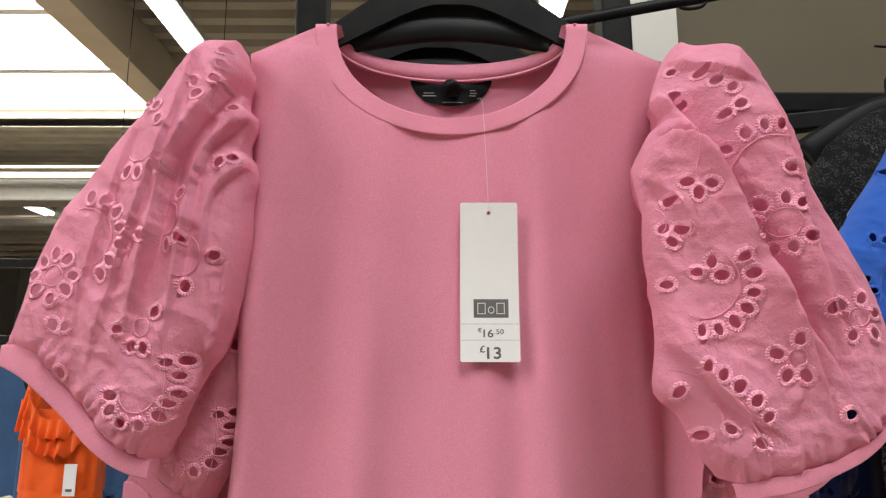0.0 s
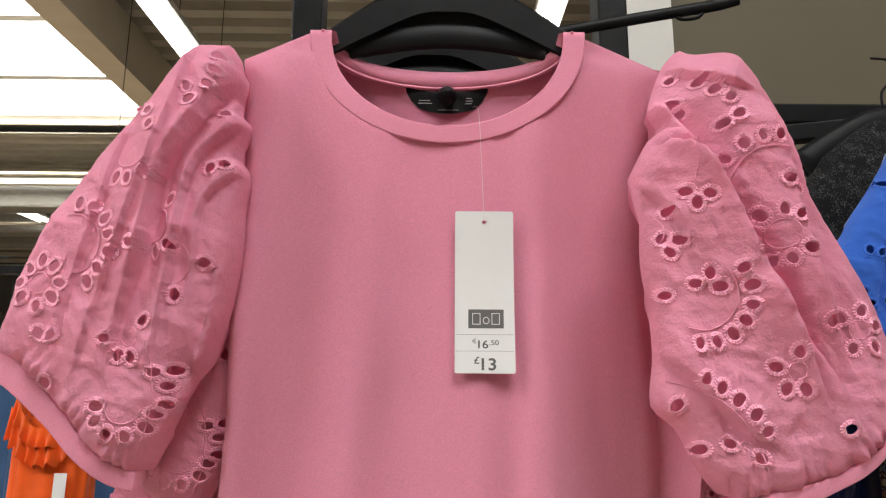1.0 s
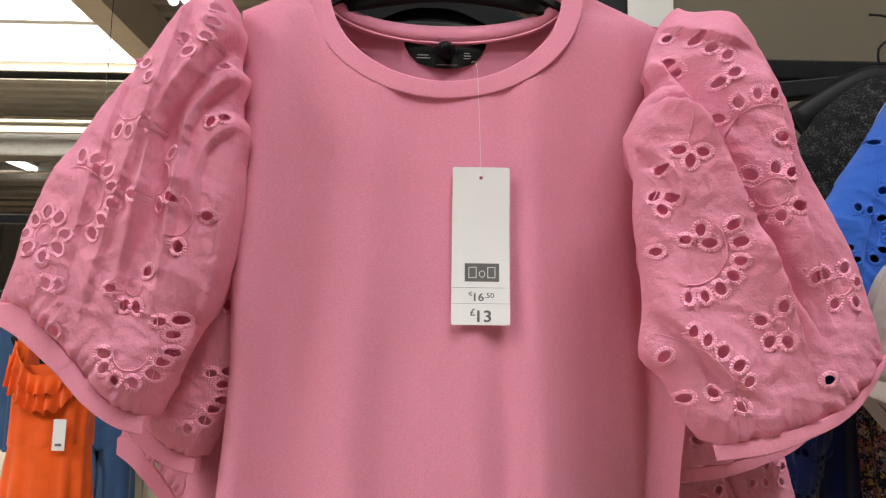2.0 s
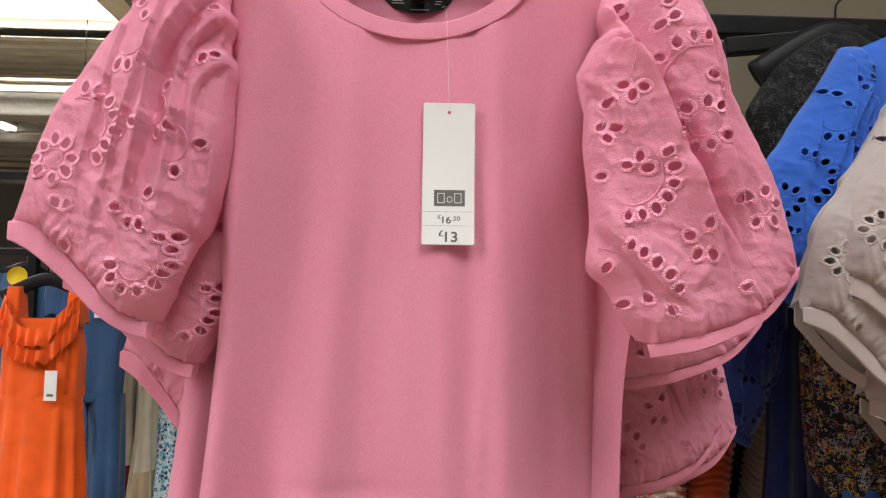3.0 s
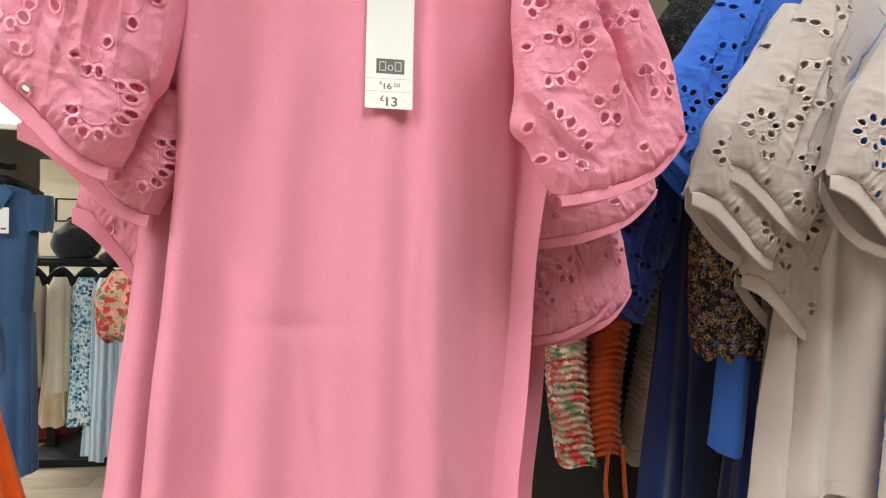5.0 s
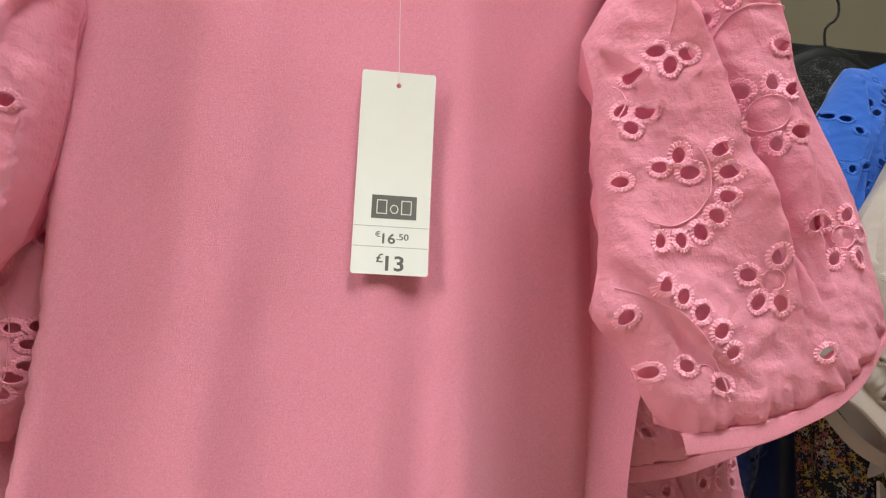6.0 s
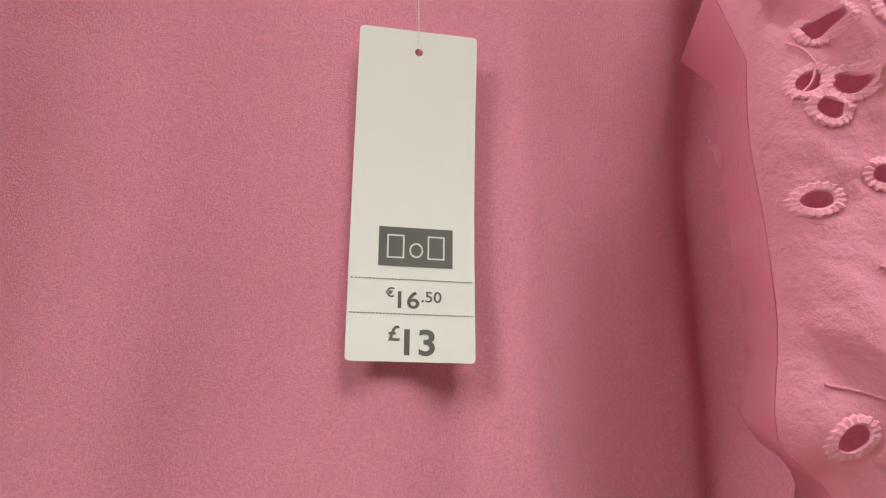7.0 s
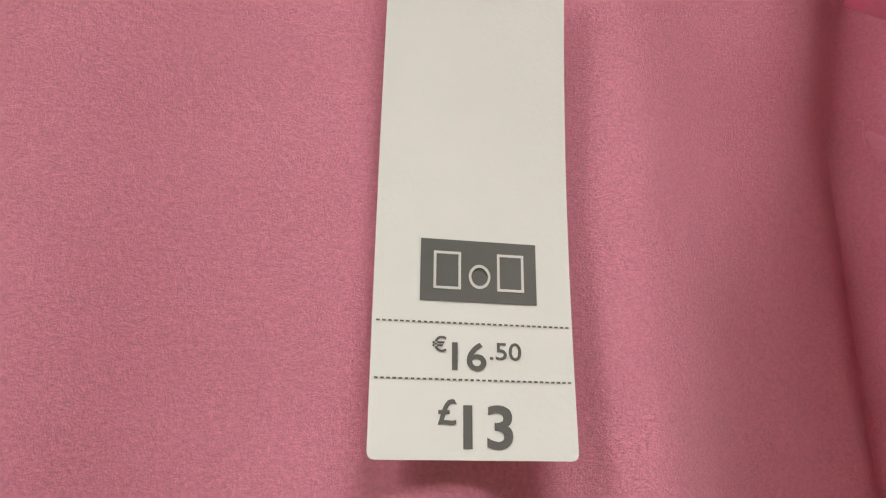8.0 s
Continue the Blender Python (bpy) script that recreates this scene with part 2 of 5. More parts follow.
L_FOLD = [
    ([(-0.180, -0.030), (-0.196, -0.058), (-0.214, -0.088), (-0.231, -0.120), (-0.240, -0.160), (-0.246, -0.205), (-0.258, -0.250), (-0.264, -0.300)], -1, 0.024, 0.050),
    ([(-0.176, -0.082), (-0.190, -0.092), (-0.205, -0.110), (-0.217, -0.140), (-0.221, -0.194), (-0.228, -0.250), (-0.234, -0.300)], -1, 0.012, 0.030),
    ([(-0.224, -0.030), (-0.230, -0.081), (-0.243, -0.132), (-0.262, -0.194), (-0.281, -0.260), (-0.296, -0.318)], -1, 0.007, 0.035),
    ([(-0.270, -0.095), (-0.282, -0.161), (-0.297, -0.223), (-0.307, -0.285)], -1, 0.005, 0.035),
    ([(-0.176, -0.128), (-0.190, -0.138), (-0.204, -0.160), (-0.206, -0.200), (-0.209, -0.250)], -1, 0.007, 0.020),
    ([(-0.190, -0.215), (-0.197, -0.262), (-0.213, -0.311), (-0.229, -0.345)], 1, 0.007, 0.030),
]
R_FOLD = [
    ([(0.160, -0.120), (0.176, -0.108), (0.194, -0.120), (0.213, -0.146), (0.232, -0.193), (0.250, -0.237), (0.267, -0.279), (0.284, -0.335)], -1, 0.024, 0.050),
    ([(0.178, -0.050), (0.191, -0.082), (0.205, -0.116), (0.217, -0.146)], -1, 0.017, 0.030),
    ([(0.172, -0.086), (0.186, -0.092), (0.198, -0.110), (0.208, -0.132)], -1, 0.012, 0.018),
    ([(0.262, -0.090), (0.271, -0.140), (0.279, -0.193), (0.292, -0.245), (0.306, -0.300)], -1, 0.015, 0.045),
    ([(0.196, -0.022), (0.210, -0.045), (0.228, -0.060), (0.250, -0.066)], 1, 0.010, 0.022),
    ([(0.150, -0.145), (0.167, -0.156), (0.179, -0.176), (0.187, -0.210)], 1, 0.008, 0.030),
    ([(0.160, -0.279), (0.183, -0.297), (0.213, -0.331), (0.256, -0.357)], 1, 0.007, 0.045),
    ([(0.252, -0.226), (0.274, -0.272), (0.296, -0.313), (0.308, -0.345)], -1, 0.011, 0.030),
]
L_SIL = [(-0.201, 0.004), (-0.226, -0.003), (-0.24, -0.022), (-0.262, -0.057), (-0.278, -0.081), (-0.3, -0.111), (-0.32, -0.144), (-0.338, -0.168), (-0.356, -0.217), (-0.365, -0.255), (-0.373, -0.279)]
L_GATHER = [(-0.373, -0.282), (-0.346, -0.285), (-0.321, -0.307), (-0.296, -0.332), (-0.27, -0.36), (-0.242, -0.374)]
L_INNER = [(-0.235, -0.373), (-0.224, -0.349), (-0.213, -0.323), (-0.204, -0.3)]
L_SEAM = [(-0.195, -0.289), (-0.184, -0.247), (-0.177, -0.192), (-0.177, -0.150), (-0.174, -0.125), (-0.184, -0.107), (-0.176, -0.080), (-0.187, -0.064), (-0.184, -0.032), (-0.189, -0.024), (-0.195, 0.003)]
L_CUFF = [(-0.373, -0.299), (-0.345, -0.312), (-0.316, -0.336), (-0.289, -0.363), (-0.262, -0.382), (-0.244, -0.388)]
R_SIL = [(0.218, 0.006), (0.231, -0.012), (0.254, -0.04), (0.269, -0.067), (0.281, -0.092), (0.291, -0.124), (0.296, -0.155), (0.322, -0.209), (0.336, -0.242), (0.344, -0.274), (0.35, -0.298), (0.353, -0.311)]
R_GATHER = [(0.35, -0.315), (0.338, -0.33), (0.318, -0.35), (0.296, -0.364), (0.261, -0.376), (0.234, -0.382), (0.21, -0.387)]
R_INNER = [(0.205, -0.384), (0.196, -0.375), (0.186, -0.359), (0.176, -0.338), (0.160, -0.324), (0.157, -0.312), (0.161, -0.281), (0.159, -0.242), (0.155, -0.207), (0.157, -0.167)]
R_SEAM = [(0.153, -0.133), (0.170, -0.101), (0.182, -0.088), (0.177, -0.070), (0.185, -0.045), (0.202, -0.010), (0.218, 0.008)]
R_CUFF = [(0.348, -0.325), (0.335, -0.342), (0.315, -0.363), (0.293, -0.376), (0.259, -0.39), (0.231, -0.396), (0.213, -0.399)]


def inside(poly, p):
    x, y = p[:, 0], p[:, 1]
    res = np.zeros(len(p), bool)
    q = np.roll(poly, 1, 0)
    for (x0, y0), (x1, y1) in zip(poly, q):
        if y0 != y1:
            res ^= ((y0 > y) != (y1 > y)) & (x < (x1 - x0) * (y - y0) / (y1 - y0) + x0)
    return res


def dist(p, line):
    """Distance of points to a polyline, and how far along it (0 to 1) the nearest place is."""
    a, b = line[:-1], line[1:]
    best, where = np.full(len(p), 9.0), np.zeros(len(p))
    for i, (s, e) in enumerate(zip(a, b)):
        d = e - s
        t = np.clip(((p - s) @ d) / max(d @ d, 1e-12), 0, 1)
        r = np.linalg.norm(p - s - t[:, None] * d, axis=1)
        k = r < best
        best[k], where[k] = r[k], ((i + t) / len(a))[k]
    return best, where


def signed(p, line):
    """Distance to a polyline, positive on its right as it runs down, and the share of the way along it."""
    best, where, side = np.full(len(p), 9.0), np.zeros(len(p)), np.ones(len(p))
    n = len(line) - 1
    for i in range(n):
        s, d = line[i], line[i + 1] - line[i]
        raw = ((p - s) @ d) / max(d @ d, 1e-12)
        t = np.clip(raw, 0, 1)
        r = np.linalg.norm(p - s - t[:, None] * d, axis=1)
        k = r < best
        best[k], where[k] = r[k], ((i + raw if i in (0, n - 1) else i + t) / n)[k]
        side[k] = np.sign((p - s) @ np.array([-d[1], d[0]]))[k]
    return best * side, where


def sheet(outline, holes, step, seed, creases=()):
    """A flat cut of cloth as triangles: outline (N x 2, closed), holes as (centre, long, short, angle)."""
    from mathutils.geometry import delaunay_2d_cdt
    rng = np.random.RandomState(seed)
    lo, hi = outline.min(0), outline.max(0)
    gx, gy = np.meshgrid(np.arange(lo[0], hi[0], step), np.arange(lo[1], hi[1], step * 0.87))
    gx = gx + (np.arange(gx.shape[0]) % 2)[:, None] * step / 2
    pts = np.stack([gx.ravel(), gy.ravel()], 1)
    pts += rng.uniform(-0.12, 0.12, pts.shape) * step
    pts = pts[inside(outline, pts)]
    pts = pts[dist(pts, np.vstack([outline, outline[:1]]))[0] > step * 0.55]
    for line in creases:
        c = along(line, max(8, int(np.linalg.norm(np.diff(line, axis=0), axis=1).sum() / (step * 0.7))))
        tn = np.gradient(c, axis=0)
        nn = np.stack([-tn[:, 1], tn[:, 0]], 1) / np.linalg.norm(tn, axis=1)[:, None]
        pts = pts[dist(pts, c)[0] > step * 0.6]
        pair = np.vstack([c + nn * 0.0007, c - nn * 0.0007])
        pair = pair[inside(outline, pair)]
        pts = np.vstack([pts, pair[dist(pair, np.vstack([outline, outline[:1]]))[0] > 0.002]])
    loops, hole_tests = [outline], []
    for (cx, cy), ra, rb, ang in holes:
        u, v = np.array([math.cos(ang), math.sin(ang)]), np.array([-math.sin(ang), math.cos(ang)])
        q = pts - (cx, cy)
        pts = pts[((q @ u) / (ra + step * 0.35)) ** 2 + ((q @ v) / (rb + step * 0.35)) ** 2 > 1]
        c = np.linspace(0, 2 * math.pi, 16, endpoint=False)
        loops.append(np.array([(cx, cy)]) + np.outer(np.cos(c) * ra, u) + np.outer(np.sin(c) * rb, v))
        hole_tests.append((np.array((cx, cy)), u, v, ra, rb))
    coords, edges = [], []
    for lp in loops:
        k = len(coords)
        coords += [Vector(p) for p in lp]
        edges += [(k + i, k + (i + 1) % len(lp)) for i in range(len(lp))]
    coords += [Vector(p) for p in pts]
    v2, _, f, *_ = delaunay_2d_cdt(coords, edges, [], 0, 1e-7)
    v2 = np.array([tuple(p) for p in v2])
    f = np.array([t for t in f if len(t) == 3])
    mid = v2[f].mean(1)
    keep = inside(outline, mid)
    for c, u, v, ra, rb in hole_tests:
        q = mid - c
        keep &= ((q @ u) / ra) ** 2 + ((q @ v) / rb) ** 2 > 0.93
    return v2, f[keep]


def eyelets(motifs, outline, rng, creases=()):
    """Eyelets of the flowers and garlands: long radial ovals on arcs."""
    out, stems = [], []
    edge = np.vstack([outline, outline[:1]])
    for cx, cz, rx, rz, a0, a1, n in motifs:
        for a in np.linspace(a0, a1, n):
            a = math.radians(a)
            c = np.array([cx + rx * math.cos(a), cz + rz * math.sin(a)]) + rng.uniform(-0.0012, 0.0012, 2)
            if not inside(outline, c[None])[0] or dist(c[None], edge)[0][0] < 0.0058:
                continue
            if any(dist(c[None], ln)[0][0] < 0.0030 for ln in creases) or any(np.hypot(*(c - o[0])) < 0.0092 for o in out):
                continue
            k = rng.uniform(0.78, 1.02)
            out.append((c, 0.0053 * k, 0.0039 * k, math.atan2(rz * math.sin(a), rx * math.cos(a))))
        if n >= 4:
            st = np.radians(np.linspace(min(a0, a1) - 18, max(a0, a1) + 18, 26))
            kx, kz = max(rx - 0.0095, rx * 0.45), max(rz - 0.0095, rz * 0.45)
            line = np.stack([cx + kx * np.cos(st), cz + kz * np.sin(st)], 1)
            line = line[inside(outline, line)]
            line = line[dist(line, edge)[0] > 0.006] if len(line) else line
            if len(line) > 5:
                stems.append(line)
    return out, stems


RIM_FACES = [(j * 36 + i, j * 36 + (i + 1) % 36, j * 36 + 36 + (i + 1) % 36, j * 36 + 36 + i) for j in range(3) for i in range(36)]


class Sleeve:
    """A puff sleeve: a front with pleats and eyelets, a back, and a cuff band along the gathered line."""

    def __init__(self, sil, gather, inner, seam, cuff, folds, motifs, y_edge, y_seam, swell, seed):
        self.sil, self.gather, self.inner, self.seam = along(sil, 50), along(gather, 40), along(inner, 30), along(seam, 26)
        self.cuff = along(cuff, 40)
        self.outline = np.vstack([self.sil[:-1], self.gather[:-1], self.inner[:-1], self.seam[:-1]])
        self.soft_edge = np.vstack([self.inner, self.seam, self.sil])
        self.folds = [(along(p, 24), side, amp, reach) for p, side, amp, reach in folds]
        self.motifs, self.y_edge, self.y_seam, self.swell, self.seed = motifs, y_edge, y_seam, swell, seed

    def base(self, p):
        ds = dist(p, self.seam)[0]
        di = dist(p, self.inner)[0]
        k = np.clip(np.minimum(ds / 0.05, 0.7 + di / 0.09), 0, 1)
        start = -0.004 + self.y_seam * np.clip((-0.01 - p[:, 1]) / 0.09, 0, 1)
        return start + (self.y_edge - start) * k * k * (3 - 2 * k)

    def round_off(self, p):
        d = np.minimum(dist(p, self.sil)[0], np.minimum(dist(p, self.inner)[0] * 1.2, dist(p, self.seam)[0] * 2.2))
        s = np.clip(d / 0.045, 0, 1)
        return np.sqrt(1 - (1 - s) ** 2)

    def front(self, p):
        db, tau = dist(p, self.gather)
        sb = np.clip(db / 0.03, 0, 1)
        y = self.base(p) - self.swell * self.round_off(p) * (0.62 + 0.38 * np.sqrt(1 - (1 - sb) ** 2))
        rim = np.clip(dist(p, self.soft_edge)[0] / 0.012, 0, 1)
        y = y + 0.0032 * np.sin(tau * 75 + 3 * np.sin(tau * 21)) * np.exp(-db / 0.014) * rim
        for line, side, amp, reach in self.folds:
            d, t = signed(p, line)
            d = d * side
            fade = np.clip((1.0 - t) / 0.4, 0, 1) * np.clip((t + 0.10) / 0.10, 0, 1) * rim
            k = np.clip(d / 0.0022 + 0.5, 0, 1)
            high = -amp * 0.8 * np.clip(1 - np.abs(d) / reach, 0, 1) ** 1.3
            low = amp * 0.6 * np.exp(-(d / 0.018) ** 2)
            lift_up = low + (high - low) * k * k * (3 - 2 * k)
            y = y + lift_up * fade
        wr = np.array([self.wrinkle(x, z) for x, z in p])
        return y + wr * rim

    def wrinkle(self, x, z):
        """Crumpled cotton: soft swells and thin pressed ridges that run mostly down the sleeve."""
        k = self.seed
        soft = noise.noise(Vector((x * 34, z * 24, k)))
        bend = 0.35 * noise.noise(Vector((x * 15, z * 15, k + 5)))
        long_ridge = max(0.0, 1 - 5.0 * abs(noise.noise(Vector((x * 30 + bend + z * 6, z * 9 - x * 5, k + 7))))) ** 1.5
        cross = max(0.0, 1 - 5.5 * abs(noise.noise(Vector((x * 16 - z * 14, z * 40 + x * 22 + bend, k + 3))))) ** 1.5
        fine = max(0.0, 1 - 4.0 * abs(noise.noise(Vector((x * 75 + z * 30, z * 85 - x * 20, k + 11)))))
        return 0.0022 * soft - 0.0023 * long_ridge - 0.0018 * cross - 0.0008 * fine

    def build(self, parent, mats):
        rng = np.random.RandomState(self.seed)
        holes, stems = eyelets(self.motifs, self.outline, rng, [f_[0] for f_ in self.folds])
        c0 = np.array([h[0] for h in holes])
        steep = sum(np.abs(self.front(c0 + d) - self.front(c0 - d)) for d in ((0.005, 0.0), (0.0, 0.005)))
        holes = [h for h, k in zip(holes, steep) if k < 0.021]
        v, f = sheet(self.outline, holes, 0.0032, self.seed, [f_[0] for f_ in self.folds])
        y = self.front(v)
        name = "sleeve"
        ob = part(name, mesh(name, np.stack([v[:, 0], y, v[:, 1]], 1) * S, f, mats[2]), parent, "gathered puff sleeve with cut-out eyelet flowers")
        b, fb = sheet(self.outline, [], 0.014, self.seed + 1)
        yb = self.base(b) + 0.055 * self.round_off(b) + 0.0004
        part("sleeve_back", mesh("sleeve_back", np.stack([b[:, 0], yb, b[:, 1]], 1) * S, fb, mats[2]), ob)
        # stitched rims and stems

        def lift(q):
            q = np.array(q)
            c = self.front(q)
            return np.stack([q[:, 0], c - 0.0009, q[:, 1]], 1)

        for c, ra, rb, ang in holes:
            u, w = np.array([math.cos(ang), math.sin(ang)]), np.array([-math.sin(ang), math.cos(ang)])
            k = np.linspace(0, 2 * math.pi, 36, endpoint=False)
            rows = []
            for j, (grow, up) in enumerate(((0.0001, -0.0003), (0.0007, 0.0004), (0.0024, 0.0003), (0.0031, -0.0004))):
                saw = 0.0007 * (np.arange(36) % 2) if j in (2, 3) else 0.0
                ring = c + np.outer(np.cos(k) * (ra + grow + saw), u) + np.outer(np.sin(k) * (rb + grow + saw), w)
                r3 = lift(ring)
                r3[:, 1] -= up + (0.0003 * (np.arange(36) % 2) if j in (1, 2) else 0)
                rows.append(r3)
            part("eyelet_rim", mesh("eyelet_rim", np.vstack(rows) * S, RIM_FACES, mats[3], False), ob)
        for line in stems:
            p3 = lift(along(line, 60))
            p3[:, 2] += 0.0004 * (np.arange(60) % 2)
            tv, tf = tube_data(p3, 0.00048, 5)
            part("stitched_stem", mesh("stitched_stem", [np.array(q) * S for q in tv], tf, mats[3]), ob)
        # cuff: front band, then the band behind it
        g, c = self.gather, self.cuff
        yf, yc = self.front(g), self.base(g)
        yf = np.convolve(np.pad(yf, 6, mode="edge"), np.ones(13) / 13, "valid")
        rows = []
        for k, out in ((-0.03, 0.0015), (0.0, -0.0008), (0.03, -0.0016), (0.10, -0.0018), (0.90, -0.0020), (0.97, -0.0018), (1.0, -0.0006), (1.0, 0.0022)):
            q = g + (c - g) * k
            rows.append(np.stack([q[:, 0], yf + out, q[:, 1]], 1))
        ends = np.sin(np.linspace(0, math.pi, 40)) ** 0.6
        for k in (1.0, 0.6, 0.0):
            q = g + (c - g) * k
            rows.append(np.stack([q[:, 0], yc + 0.045 * ends + 0.004, q[:, 1] - 0.006 * ends], 1))
        n = 40
        fs = [(j * n + i, j * n + i + 1, (j + 1) * n + i + 1, (j + 1) * n + i) for j in range(len(rows) - 1) if j != 7 for i in range(n - 1)]
        part("cuff", mesh("cuff", np.vstack(rows) * S, fs, mats[1]), ob, "plain banded cuff")
        return ob


BODY_FOLDS = [  # x at the shoulder, x at the hem, depth, half width
    (-0.163, -0.200, -0.012, 0.018), (-0.116, -0.156, 0.006, 0.026), (-0.060, -0.105, -0.0035, 0.018), (-0.015, -0.045, 0.003, 0.020),
    (0.030, 0.030, -0.003, 0.016), (0.078, 0.100, -0.0055, 0.016), (0.125, 0.150, 0.005, 0.026), (0.172, 0.200, -0.006, 0.018), (-0.090, -0.128, -0.0016, 0.014), (-0.035, -0.070, 0.0014, 0.014), (0.055, 0.062, 0.0012, 0.012), (0.140, 0.170, -0.002, 0.014),
]


def body_outline(neck_depth, hem_drop):
    left = along([(-0.196, 0.002), (-0.190, -0.10), (-0.190, -0.20), (-0.191, -0.30), (-0.194, -0.39), (-0.2035, -0.50), (-0.216, -0.613), (-0.2235, -0.711), (-0.229, -0.772)], 60)
    right = along([(0.200, -0.812), (0.202, -0.725), (0.211, -0.618), (0.2155, -0.50), (0.219, -0.44), (0.226, -0.387), (0.240, -0.30), (0.238, -0.20), (0.216, -0.08), (0.212, 0.002)], 60)
    edge = [(-0.229, -0.772), (-0.200, -0.778), (-0.174, -0.775), (-0.166, -0.765), (-0.110, -0.771), (-0.053, -0.776), (0.010, -0.774), (0.067, -0.772), (0.115, -0.777), (0.136, -0.795), (0.165, -0.808), (0.200, -0.812)]
    hem = along(edge, 50) - (0, hem_drop)
    hem[0], hem[-1] = left[-1], right[0]
    a = np.linspace(0, math.pi, 44)
    neck = np.stack([0.131 * np.cos(a), 0.030 - (0.030 + neck_depth) * np.sin(a)], 1)
    return left, hem, right, neck


def body_front(p, left, right):
    t = np.clip(-p[:, 1] / 0.77, 0, 1)
    xl, xr = np.interp(-p[:, 1], -left[:, 1], left[:, 0]), np.interp(-p[:, 1], -right[::-1, 1], right[::-1, 0])
    d = np.minimum(p[:, 0] - xl, xr - p[:, 0])
    top = np.clip((0.03 - 0.16 * np.abs(p[:, 0]) - p[:, 1] + 0.004) / 0.05, 0, 1)
    s = np.clip(d / 0.05, 0, 1)
    deep = np.clip(0.012 + (t - 0.34) * 0.18, 0.012, 0.03)
    y = deep - deep * np.sqrt(1 - (1 - s) ** 2) * (0.35 + 0.65 * np.sqrt(1 - (1 - top) ** 2))
    y = y + 0.52 * np.logaddexp(0, (p[:, 0] - 0.092) / 0.016) * 0.016 * np.clip(0.3 + t * 3, 0, 1)
    for x0, x1, amp, w in BODY_FOLDS:
        xc = x0 + (x1 - x0) * t
        grow = np.clip(0.12 + 1.9 * t, 0, 1)
        y = y + 1.9 * amp * np.exp(-((p[:, 0] - xc) / w) ** 2) * grow
    under = np.hypot(p[:, 0] / 0.133, (p[:, 1] - 0.031) / 0.117)
    y = y + 0.003 * np.clip((0.99 - under) / 0.03, 0, 1)
    lower = np.clip((t - 0.6) / 0.2, 0, 1)
    y = y + 0.0020 * np.exp(-((p[:, 1] + 0.535 + 0.03 * (p[:, 0] + 0.06)) / 0.006) ** 2) * np.exp(-((p[:, 0] + 0.06) / 0.07) ** 2)
    y = y - 0.004 * np.exp(-((p[:, 0] + 0.050 - 0.11 * (t - 0.79)) / 0.005) ** 2) * lower
    y = y - 0.0045 * np.exp(-((p[:, 0] - 0.080 + 0.04 * np.clip(t - 0.3, 0, 0.4) - 0.45 * np.clip(t - 0.68, 0, 1) ** 1.5) / 0.005) ** 2) * np.clip((t - 0.25) / 0.3, 0, 1)
    return y + 0.0012 * np.array([noise.noise(Vector((x * 25, z * 14, 3))) + 0.4 * noise.noise(Vector((x * 70, z * 40, 9))) for x, z in p])


